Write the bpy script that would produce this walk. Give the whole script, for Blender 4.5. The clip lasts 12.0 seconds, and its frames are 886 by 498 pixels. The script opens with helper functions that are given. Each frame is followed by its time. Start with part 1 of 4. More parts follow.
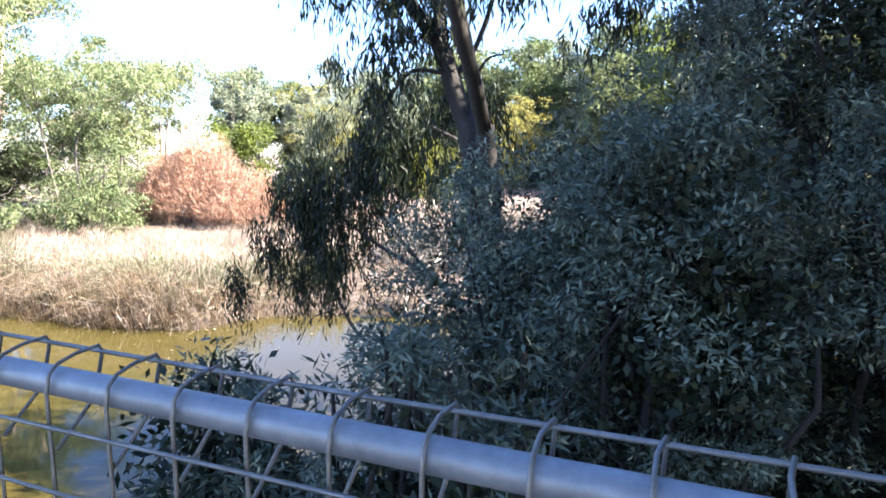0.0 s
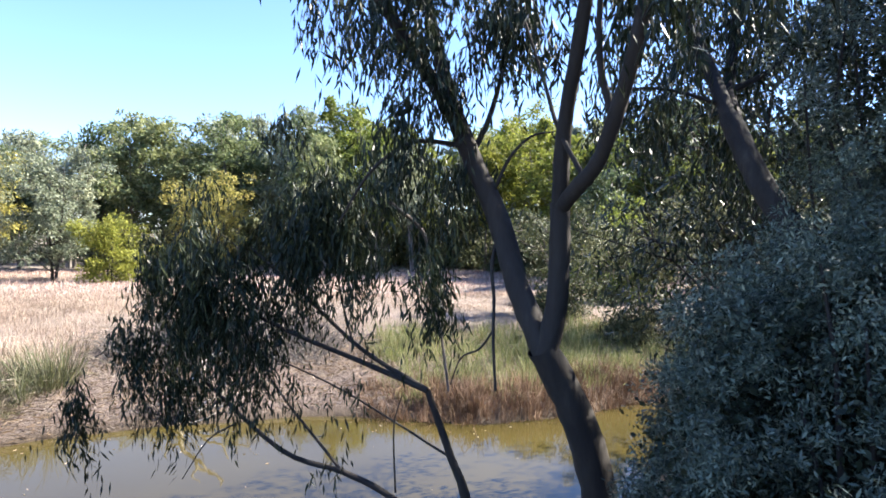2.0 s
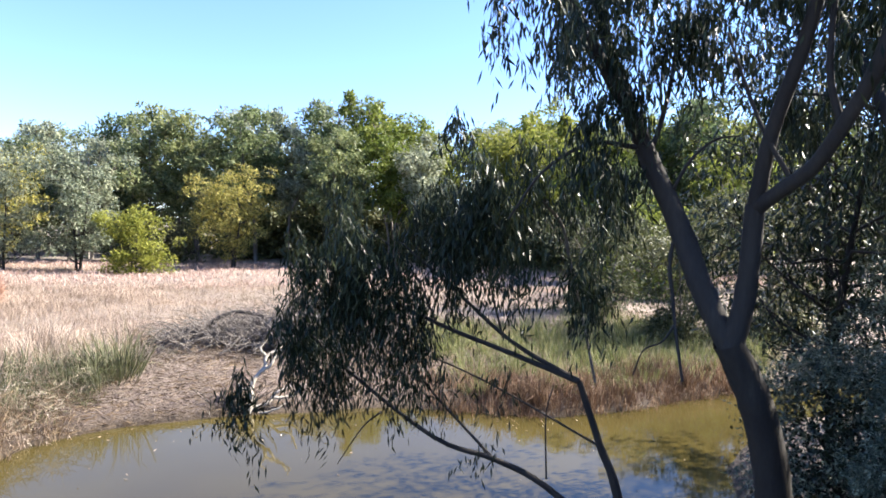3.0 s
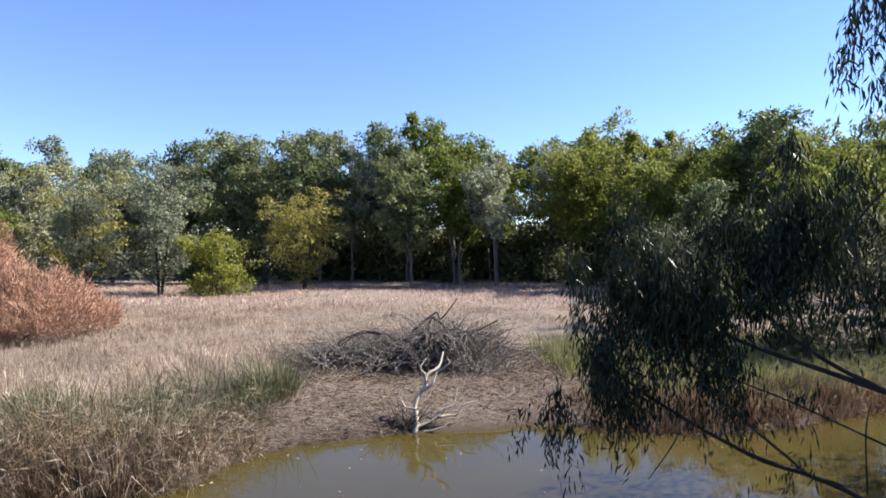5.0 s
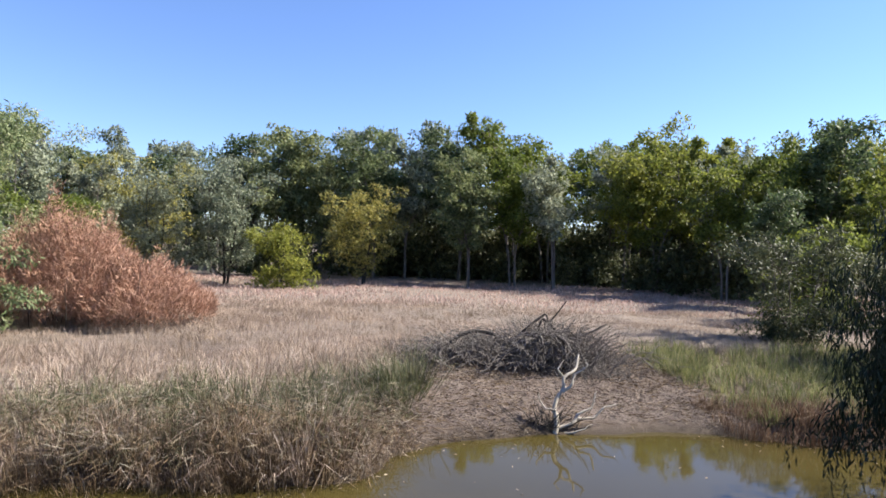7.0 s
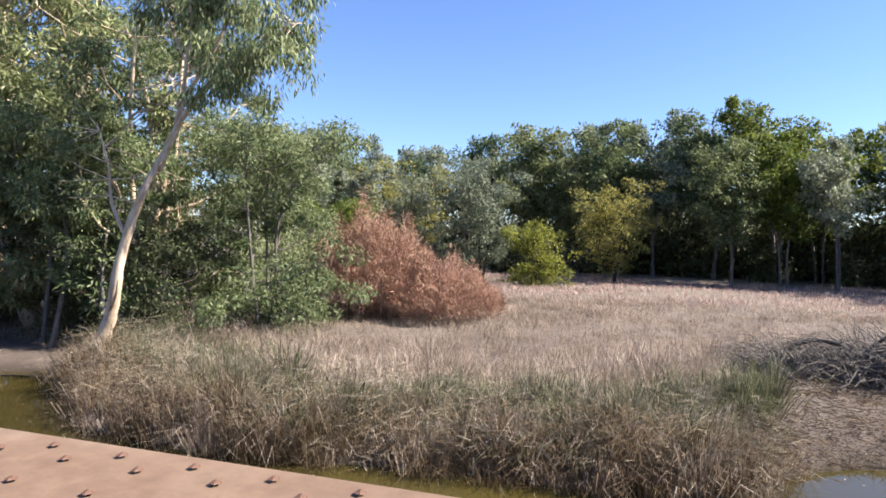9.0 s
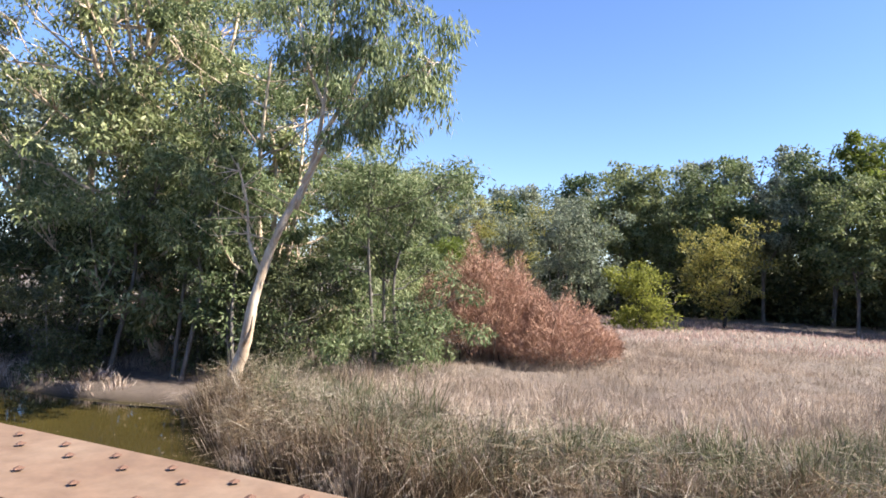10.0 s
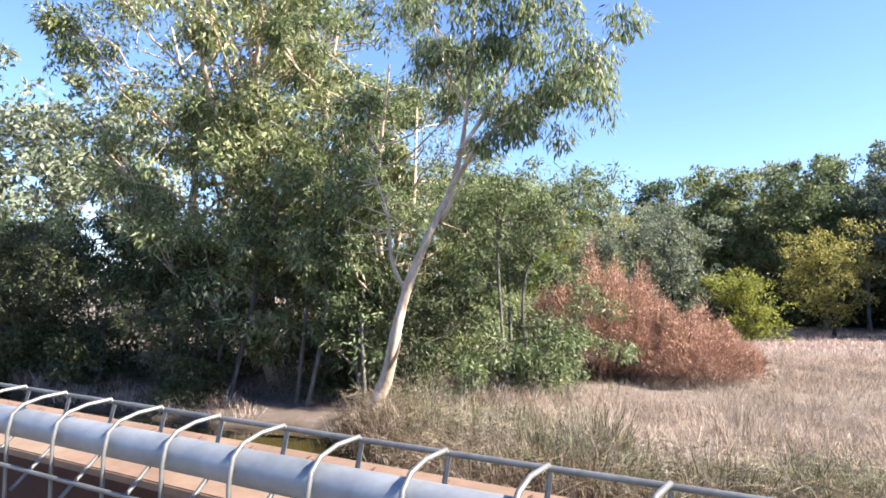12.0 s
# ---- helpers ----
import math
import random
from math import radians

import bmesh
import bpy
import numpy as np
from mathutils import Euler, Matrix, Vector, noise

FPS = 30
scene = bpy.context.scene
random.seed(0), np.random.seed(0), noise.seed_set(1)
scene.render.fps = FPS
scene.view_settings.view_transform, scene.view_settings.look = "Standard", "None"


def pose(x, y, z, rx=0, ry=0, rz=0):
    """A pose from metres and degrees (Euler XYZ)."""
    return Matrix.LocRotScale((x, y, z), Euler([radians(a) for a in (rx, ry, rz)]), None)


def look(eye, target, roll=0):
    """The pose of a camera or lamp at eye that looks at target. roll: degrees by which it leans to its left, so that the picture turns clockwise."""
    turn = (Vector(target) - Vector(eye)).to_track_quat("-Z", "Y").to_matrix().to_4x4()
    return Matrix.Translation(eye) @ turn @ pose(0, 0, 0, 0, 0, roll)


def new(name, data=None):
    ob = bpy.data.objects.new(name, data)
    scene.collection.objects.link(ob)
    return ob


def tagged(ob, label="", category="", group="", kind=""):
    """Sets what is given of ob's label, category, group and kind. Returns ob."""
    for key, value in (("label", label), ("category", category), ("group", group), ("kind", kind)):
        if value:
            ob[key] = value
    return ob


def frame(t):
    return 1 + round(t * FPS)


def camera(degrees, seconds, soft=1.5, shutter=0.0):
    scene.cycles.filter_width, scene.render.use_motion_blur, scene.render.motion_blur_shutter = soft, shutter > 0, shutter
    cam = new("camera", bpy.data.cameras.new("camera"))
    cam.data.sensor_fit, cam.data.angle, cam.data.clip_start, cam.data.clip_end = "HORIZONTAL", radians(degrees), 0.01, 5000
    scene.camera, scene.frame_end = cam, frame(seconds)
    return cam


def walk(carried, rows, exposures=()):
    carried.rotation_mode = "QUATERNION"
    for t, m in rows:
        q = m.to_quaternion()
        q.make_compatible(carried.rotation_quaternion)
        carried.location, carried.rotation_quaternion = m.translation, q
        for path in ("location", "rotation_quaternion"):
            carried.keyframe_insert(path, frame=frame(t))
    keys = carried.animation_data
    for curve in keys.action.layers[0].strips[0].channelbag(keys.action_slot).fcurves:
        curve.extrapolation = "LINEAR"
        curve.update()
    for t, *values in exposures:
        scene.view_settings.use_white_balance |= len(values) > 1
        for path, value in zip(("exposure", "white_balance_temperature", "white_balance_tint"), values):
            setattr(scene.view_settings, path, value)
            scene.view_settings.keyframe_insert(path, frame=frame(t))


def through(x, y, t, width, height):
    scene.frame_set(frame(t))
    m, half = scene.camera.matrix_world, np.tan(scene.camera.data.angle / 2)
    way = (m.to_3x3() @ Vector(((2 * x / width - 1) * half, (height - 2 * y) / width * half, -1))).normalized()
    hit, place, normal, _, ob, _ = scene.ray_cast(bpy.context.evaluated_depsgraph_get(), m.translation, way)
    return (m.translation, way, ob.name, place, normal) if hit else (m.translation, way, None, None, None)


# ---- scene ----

# ---------------------------------------------------------------- camera
cam = camera(70.1, 12.0, soft=1.7)
# seconds, x, y, z, yaw, pitch, roll
ROWS = [
    (0, -0.000, 0.020, 5.382, 22.43, -8.50, 0.16),
    (0.3, -0.538, 0.125, 5.358, 19.39, -9.47, -0.54),
    (0.5, -0.899, 0.116, 5.382, 16.37, -8.34, 0.49),
    (1, -1.824, 0.152, 5.404, 9.79, -9.07, 0.70),
    (1.5, -2.784, 0.171, 5.400, 4.40, -3.22, 1.09),
    (2, -3.761, 0.223, 5.379, -6.67, -1.44, 0.25),
    (2.5, -4.747, 0.135, 5.396, -8.95, 0.22, 1.27),
    (3, -5.734, 0.141, 5.379, -6.65, -1.88, 0.92),
    (3.5, -6.741, 0.151, 5.396, -4.96, -1.34, 0.51),
    (3.7, -7.140, 0.173, 5.412, -4.73, -2.17, -0.41),
    (5.3, -9.990, 0.167, 5.404, -3.13, 0.05, 0.42),
    (5.5, -10.344, 0.178, 5.423, -2.36, 0.09, 0.86),
    (6, -11.213, 0.155, 5.399, -0.10, -0.38, 0.91),
    (6.5, -12.110, 0.154, 5.406, -3.24, 0.35, 0.54),
    (7, -13.057, 0.162, 5.405, -1.61, -0.36, 1.89),
    (7.5, -14.031, 0.175, 5.422, 11.58, -0.90, 1.96),
    (7.7, -14.422, 0.168, 5.411, 13.08, -2.57, 1.86),
    (9.3, -17.666, 0.158, 5.386, 17.85, -0.17, 1.72),
    (9.5, -18.057, 0.175, 5.380, 17.67, 0.88, 2.77),
    (10, -19.036, 0.144, 5.383, 24.45, 2.06, 2.18),
    (10.2, -19.428, 0.156, 5.318, 27.48, 1.82, 2.30),
    (10.5, -20.018, -0.024, 5.361, 30.49, -0.64, 1.91),
    (11, -21.011, -0.087, 5.330, 36.72, -0.39, 1.09),
    (11.4, -21.806, -0.039, 5.316, 33.51, 0.47, 0.30),
    (11.5, -22.005, -0.054, 5.321, 32.55, 1.66, 1.14),
    (11.7, -22.402, -0.083, 5.335, 30.34, 2.66, 0.30),
    (12, -23.000, 0.042, 5.320, 28.55, 3.26, 0.58),
]


def aimed(x, y, z, yaw, pitch, roll):
    a, b = radians(yaw), radians(pitch)
    way = Vector((-math.sin(a) * math.cos(b), math.cos(a) * math.cos(b), math.sin(b)))
    return look((x, y, z), Vector((x, y, z)) + way, roll)


walk(cam, [(r[0], aimed(*r[1:])) for r in ROWS],
     exposures=[(0.0, 3.12), (0.5, 3.07), (1.0, 3.02), (1.5, 2.87), (2.0, 2.52), (2.5, 2.48), (3.0, 2.37), (3.7, 2.05), (5.5, 1.56), (9.5, 1.66), (11.0, 2.06), (12.0, 2.12)])

# ---------------------------------------------------------------- light
SUN = Vector((0.755, 0.14, 0.64)).normalized()
world = bpy.data.worlds.new("sky")
scene.world = world
world.use_nodes = True
wn = world.node_tree.nodes
sky = wn.new("ShaderNodeTexSky")
sky.sky_type, sky.sun_disc = "NISHITA", False
sky.sun_elevation = math.asin(SUN.z)
sky.sun_rotation = math.atan2(SUN.x, SUN.y)
sky.air_density, sky.dust_density, sky.ozone_density = 1.0, 0.0, 3.0
wn["Background"].inputs["Strength"].default_value = 0.065
tint = wn.new("ShaderNodeMix")
tint.data_type, tint.blend_type = "RGBA", "MULTIPLY"
tint.inputs[0].default_value, tint.inputs[7].default_value = 1.0, (0.87, 0.95, 1.23, 1)
world.node_tree.links.new(sky.outputs[0], tint.inputs[6])
world.node_tree.links.new(tint.outputs[2], wn["Background"].inputs["Color"])
sun = new("sun", bpy.data.lights.new("sun", "SUN"))
sun.data.energy, sun.data.angle, sun.data.color = 5.0, radians(0.55), (1.0, 0.93, 0.82)
sun.matrix_world = look(SUN * 60, (0, 0, 0))

# ---------------------------------------------------------------- materials


def material(name, build):
    m = bpy.data.materials.new(name)
    m.use_nodes = True
    nt = m.node_tree
    nt.nodes.clear()
    out = nt.nodes.new("ShaderNodeOutputMaterial")
    nt.links.new(build(nt), out.inputs["Surface"])
    return m


def node(nt, kind, **inputs):
    n = nt.nodes.new(kind)
    for key, value in inputs.items():
        name = key.replace("_", " ")
        if hasattr(value, "is_linked"):
            nt.links.new(value, n.inputs[name])
        else:
            n.inputs[name].default_value = value
    return n


def ramp(nt, fac, stops):
    n = nt.nodes.new("ShaderNodeValToRGB")
    e = n.color_ramp.elements
    while len(e) < len(stops):
        e.new(0.5)
    for k, (at, c) in enumerate(stops):
        e[k].position, e[k].color = at, (*c, 1)
    nt.links.new(fac, n.inputs[0])
    return n.outputs[0]


def noise_of(nt, scale, detail=4.0, rough=0.6, stretch=None):
    tc = nt.nodes.new("ShaderNodeTexCoord")
    v = tc.outputs["Object"]
    if stretch:
        mp = nt.nodes.new("ShaderNodeMapping")
        mp.inputs["Scale"].default_value = stretch
        nt.links.new(v, mp.inputs["Vector"])
        v = mp.outputs[0]
    return node(nt, "ShaderNodeTexNoise", Vector=v, Scale=scale, Detail=detail, Roughness=rough).outputs["Fac"]


def bump(nt, height, strength, distance=0.02):
    return node(nt, "ShaderNodeBump", Height=height, Strength=strength, Distance=distance).outputs[0]


def mix(nt, fac, a, b, blend="MIX"):
    n = nt.nodes.new("ShaderNodeMix")
    n.data_type, n.blend_type = "RGBA", blend
    for sock, value in ((n.inputs[0], fac), (n.inputs[6], a), (n.inputs[7], b)):
        if hasattr(value, "is_linked"):
            nt.links.new(value, sock)
        else:
            sock.default_value = value if not isinstance(value, tuple) else (*value, 1)
    return n.outputs[2]


def leafy(name, stops, through=0.3, rough=0.55, objects=0.25, patch=(0.7, 0.75, 1.2)):
    """Leaf colours that vary from leaf to leaf and, a little, from plant to plant."""
    def build(nt):
        geo = nt.nodes.new("ShaderNodeNewGeometry")
        info = nt.nodes.new("ShaderNodeObjectInfo")
        c = ramp(nt, geo.outputs["Random Per Island"], stops)
        big = noise_of(nt, patch[0], 3.0)
        hsv = node(nt, "ShaderNodeHueSaturation", Color=c)
        v = node(nt, "ShaderNodeMapRange", Value=info.outputs["Random"])
        v.inputs["To Min"].default_value, v.inputs["To Max"].default_value = 1 - objects, 1 + objects
        w = node(nt, "ShaderNodeMapRange", Value=big)
        w.inputs["From Min"].default_value, w.inputs["From Max"].default_value = 0.3, 0.7
        w.inputs["To Min"].default_value, w.inputs["To Max"].default_value = patch[1], patch[2]
        p = nt.nodes.new("ShaderNodeMath")
        p.operation = "MULTIPLY"
        nt.links.new(v.outputs[0], p.inputs[0])
        nt.links.new(w.outputs[0], p.inputs[1])
        nt.links.new(p.outputs[0], hsv.inputs["Value"])
        h = node(nt, "ShaderNodeMapRange", Value=info.outputs["Random"])
        h.inputs["To Min"].default_value, h.inputs["To Max"].default_value = 0.5 + 0.06 * objects, 0.5 - 0.1 * objects
        nt.links.new(h.outputs[0], hsv.inputs["Hue"])
        a = node(nt, "ShaderNodeBsdfPrincipled", Base_Color=hsv.outputs[0], Roughness=rough, Specular_IOR_Level=0.25)
        b = node(nt, "ShaderNodeBsdfTranslucent", Color=hsv.outputs[0])
        s = nt.nodes.new("ShaderNodeMixShader")
        s.inputs[0].default_value = through
        nt.links.new(a.outputs[0], s.inputs[1])
        nt.links.new(b.outputs[0], s.inputs[2])
        return s.outputs[0]
    return material(name, build)


def plain(name, stops, scale, rough=0.8, metal=0.0, bumps=0.4, stretch=None, dist=0.01, fine=6.0):
    def build(nt):
        n = noise_of(nt, scale, 6.0, 0.65, stretch)
        c = ramp(nt, n, stops)
        f = noise_of(nt, scale * fine, 5.0, 0.7, stretch)
        c = mix(nt, 0.35, c, ramp(nt, f, [(0.3, (0.35, 0.35, 0.35)), (0.7, (1.25, 1.25, 1.25))]), "MULTIPLY")
        return node(nt, "ShaderNodeBsdfPrincipled", Base_Color=c, Roughness=rough, Metallic=metal,
                    Normal=bump(nt, f, bumps, dist)).outputs[0]
    return material(name, build)


GUM_LEAF = leafy("gum_leaf", [(0.0, (0.076, 0.107, 0.043)), (0.5, (0.170, 0.209, 0.089)), (0.85, (0.278, 0.308, 0.152)), (1.0, (0.379, 0.389, 0.236))], through=0.38)
FAR_LEAF = leafy("far_gum_leaf", [(0.0, (0.058, 0.088, 0.035)), (0.5, (0.117, 0.153, 0.064)), (1.0, (0.200, 0.236, 0.113))], through=0.42, objects=0.35)
GREY_LEAF = leafy("grey_green_leaf", [(0.0, (0.103, 0.128, 0.080)), (0.5, (0.214, 0.242, 0.160)), (1.0, (0.340, 0.362, 0.254))], through=0.35)
YELLOW_LEAF = leafy("yellow_green_leaf", [(0.0, (0.149, 0.158, 0.039)), (0.5, (0.297, 0.272, 0.070)), (1.0, (0.437, 0.380, 0.116))], through=0.4, objects=0.1)
OLIVE_LEAF = leafy("olive_leaf", [(0.0, (0.079, 0.103, 0.016)), (0.5, (0.153, 0.185, 0.034)), (1.0, (0.238, 0.263, 0.058))], through=0.48)
# undergrowth green, darkened to carry the shade below the gum crowns
UNDERSHADE_LEAF = leafy("undershade_green_leaf", [(0.0, (0.036, 0.048, 0.021)), (0.5, (0.085, 0.096, 0.040)), (1.0, (0.163, 0.165, 0.081))])
# leaves near the bridge: unlit look put into the colour, far darker than GUM_LEAF
SHADED_LEAF = leafy("shaded_leaf", [(0.0, (0.014, 0.023, 0.012)), (0.6, (0.024, 0.035, 0.018)), (1.0, (0.056, 0.064, 0.030))], through=0.2, rough=0.4)
WATTLE_LEAF = leafy("wattle_leaf", [(0.0, (0.050, 0.072, 0.052)), (0.5, (0.114, 0.151, 0.115)), (0.85, (0.213, 0.251, 0.187)), (1.0, (0.311, 0.340, 0.230))], through=0.26, rough=0.5, patch=(2.6, 0.5, 1.4))
RED_TWIG = leafy("russet_twig", [(0.0, (0.231, 0.118, 0.082)), (0.5, (0.396, 0.223, 0.159)), (1.0, (0.517, 0.331, 0.249))], through=0.15, rough=0.8, objects=0.1)
STRAW = leafy("straw", [(0.0, (0.201, 0.149, 0.105)), (0.45, (0.345, 0.275, 0.205)), (0.85, (0.491, 0.416, 0.331)), (1.0, (0.582, 0.514, 0.430))], through=0.25, rough=0.7, patch=(1.003, 0.451, 1.291))
DEAD_REED = leafy("dead_reed", [(0.0, (0.084, 0.053, 0.028)), (0.5, (0.167, 0.116, 0.063)), (1.0, (0.293, 0.230, 0.140))], through=0.2, rough=0.8, patch=(0.854, 0.388, 1.048))
FRESH_REED = leafy("fresh_green_rush", [(0.0, (0.072, 0.088, 0.028)), (0.6, (0.154, 0.163, 0.064)), (1.0, (0.267, 0.239, 0.128))], through=0.4, rough=0.6, patch=(1.129, 0.530, 1.852))
GREEN_REED = leafy("green_reed", [(0.0, (0.069, 0.087, 0.038)), (0.6, (0.139, 0.152, 0.080)), (1.0, (0.264, 0.250, 0.152))], through=0.3, rough=0.6, patch=(0.762, 0.347, 0.936))
DRY_GRASS = leafy("dry_grass", [(0.0, (0.302, 0.215, 0.164)), (0.5, (0.475, 0.357, 0.284)), (1.0, (0.620, 0.495, 0.404))], through=0.2, rough=0.8, patch=(0.364, 0.534, 0.988))
LITTER = leafy("leaf_litter", [(0.0, (0.060, 0.044, 0.036)), (0.5, (0.124, 0.096, 0.080)), (1.0, (0.270, 0.229, 0.195))], through=0.0, rough=0.85)
BARK_PALE = plain("pale_gum_bark", [(0.3, (0.304, 0.202, 0.131)), (0.5, (0.527, 0.405, 0.293)), (0.7, (0.688, 0.586, 0.466))], 2.5, 0.75, stretch=(1, 1, 0.25), dist=0.03)
BARK_GREY = plain("grey_bark", [(0.3, (0.064, 0.054, 0.048)), (0.55, (0.149, 0.128, 0.111)), (0.75, (0.319, 0.288, 0.255))], 4.0, 0.85, stretch=(1, 1, 0.2), dist=0.02)
BARK_DARK = plain("dark_bark", [(0.3, (0.019, 0.015, 0.014)), (0.6, (0.040, 0.034, 0.029)), (0.75, (0.087, 0.074, 0.062))], 3.0, 0.9, stretch=(1, 1, 0.2), dist=0.03)
DEADWOOD = plain("weathered_deadwood", [(0.3, (0.072, 0.060, 0.054)), (0.6, (0.156, 0.135, 0.120)), (0.8, (0.252, 0.228, 0.204))], 6.0, 0.85, stretch=(1, 1, 0.4))
BLEACHED = plain("bleached_wood", [(0.3, (0.315, 0.270, 0.210)), (0.7, (0.510, 0.465, 0.398))], 5.0, 0.8)
GALV = plain("galvanised_steel", [(0.3, (0.204, 0.218, 0.231)), (0.6, (0.299, 0.313, 0.333)), (0.75, (0.408, 0.422, 0.435))], 9.0, 0.5, 0.45, 0.15, dist=0.002)
GREY_PAINT = plain("grey_painted_steel", [(0.3, (0.220, 0.240, 0.260)), (0.7, (0.310, 0.330, 0.355))], 7.0, 0.5, 0.1, 0.1, dist=0.002)
WIRE = plain("galvanised_wire", [(0.3, (0.154, 0.149, 0.142)), (0.7, (0.261, 0.256, 0.243))], 30.0, 0.5, 0.6, 0.1, dist=0.001)
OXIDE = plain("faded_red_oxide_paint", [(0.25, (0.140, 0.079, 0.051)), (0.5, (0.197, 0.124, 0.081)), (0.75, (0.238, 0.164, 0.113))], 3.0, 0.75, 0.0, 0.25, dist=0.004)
# rusty oxide paint below the top flange, with its shade put into the colour
OXIDE_SHADED = plain("shaded_rusted_web_paint", [(0.3, (0.024, 0.005, 0.002)), (0.6, (0.047, 0.009, 0.005)), (0.8, (0.066, 0.014, 0.008))], 4.0, 0.8, 0.0, 0.3, dist=0.004)
RIVET = plain("rusty_rivet", [(0.3, (0.096, 0.048, 0.032)), (0.7, (0.200, 0.104, 0.068))], 20.0, 0.8)
TIMBER = plain("weathered_deck_timber", [(0.3, (0.112, 0.095, 0.077)), (0.7, (0.224, 0.196, 0.168))], 4.0, 0.85, stretch=(0.3, 4, 1))
CONCRETE = plain("concrete", [(0.3, (0.196, 0.189, 0.175)), (0.7, (0.294, 0.280, 0.259))], 1.5, 0.85)


def height_of(nt):
    sep = nt.nodes.new("ShaderNodeSeparateXYZ")
    nt.links.new(nt.nodes.new("ShaderNodeTexCoord").outputs["Object"], sep.inputs[0])
    return sep.outputs[2]


def earth(nt):
    tc = nt.nodes.new("ShaderNodeTexCoord")
    n1 = node(nt, "ShaderNodeTexNoise", Vector=tc.outputs["Object"], Scale=0.16, Detail=6.0, Roughness=0.6).outputs["Fac"]
    n2 = node(nt, "ShaderNodeTexNoise", Vector=tc.outputs["Object"], Scale=2.2, Detail=8.0, Roughness=0.72).outputs["Fac"]
    n3 = node(nt, "ShaderNodeTexNoise", Vector=tc.outputs["Object"], Scale=14.0, Detail=6.0, Roughness=0.75).outputs["Fac"]
    dry = ramp(nt, n2, [(0.3, (0.088, 0.061, 0.048)), (0.5, (0.163, 0.123, 0.100)), (0.7, (0.257, 0.203, 0.173))])
    mud = ramp(nt, n3, [(0.3, (0.058, 0.040, 0.031)), (0.5, (0.111, 0.081, 0.066)), (0.7, (0.181, 0.142, 0.117))])
    c = mix(nt, ramp(nt, n1, [(0.42, (0, 0, 0)), (0.56, (1, 1, 1))]), mud, dry)
    thatch = ramp(nt, n2, [(0.3, (0.115, 0.088, 0.070)), (0.5, (0.195, 0.155, 0.125)), (0.7, (0.280, 0.226, 0.184))])
    flat = node(nt, "ShaderNodeMapRange", Value=height_of(nt))
    flat.inputs["From Min"].default_value, flat.inputs["From Max"].default_value = 0.62, 0.85
    c = mix(nt, flat.outputs[0], c, thatch)
    # damp dark rim next to the water, by height
    wet = node(nt, "ShaderNodeMapRange", Value=height_of(nt))
    wet.inputs["From Min"].default_value, wet.inputs["From Max"].default_value = 0.02, 0.32
    c = mix(nt, wet.outputs[0], (0.050, 0.034, 0.020), c)
    return node(nt, "ShaderNodeBsdfPrincipled", Base_Color=c, Roughness=0.92, Normal=bump(nt, n3, 1.0, 0.10)).outputs[0]


EARTH = material("dry_earth", earth)


def pond(nt):
    tc = nt.nodes.new("ShaderNodeTexCoord")
    w1 = node(nt, "ShaderNodeTexNoise", Vector=tc.outputs["Object"], Scale=0.9, Detail=3.0).outputs["Fac"]
    w2 = node(nt, "ShaderNodeTexNoise", Vector=tc.outputs["Object"], Scale=0.12, Detail=3.0).outputs["Fac"]
    c = ramp(nt, w2, [(0.35, (0.042, 0.033, 0.012)), (0.65, (0.061, 0.048, 0.014))])
    return node(nt, "ShaderNodeBsdfPrincipled", Base_Color=c, Roughness=0.05, IOR=1.36, Normal=bump(nt, w1, 0.08, 0.03)).outputs[0]


POND = material("muddy_water", pond)

# ---------------------------------------------------------------- mesh helpers
rng = np.random.default_rng(7)


def mesh_of(name, verts, faces, mat, smooth=False):
    """A mesh from arrays; faces all have the same number of corners."""
    me = bpy.data.meshes.new(name)
    verts, faces = np.asarray(verts, np.float32), np.asarray(faces, np.int32)
    me.vertices.add(len(verts))
    me.vertices.foreach_set("co", verts.ravel())
    me.loops.add(faces.size)
    me.loops.foreach_set("vertex_index", faces.ravel())
    me.polygons.add(len(faces))
    me.polygons.foreach_set("loop_start", np.arange(0, faces.size, faces.shape[1], dtype=np.int32))
    if smooth:
        me.polygons.foreach_set("use_smooth", np.ones(len(faces), bool))
    me.update(calc_edges=True)
    me.validate()
    me.materials.append(mat)
    return me


def under(name, me, parent=None, label=""):
    ob = new(name, me)
    if parent is not None:
        ob.parent = parent
    return tagged(ob, label)


def part(name, bm, mat, parent=None, label="", smooth=False):
    me = bpy.data.meshes.new(name)
    if smooth:
        for f in bm.faces:
            f.smooth = True
    bm.to_mesh(me)
    bm.free()
    me.materials.append(mat)
    return under(name, me, parent, label)


def thing(name, at, label, category, group="", kind=""):
    ob = new(name)
    ob.location = at
    ob.empty_display_size = 0.2
    return tagged(ob, label, category, group, kind)


def unit(v):
    return v / np.maximum(np.linalg.norm(v, axis=-1, keepdims=True), 1e-9)


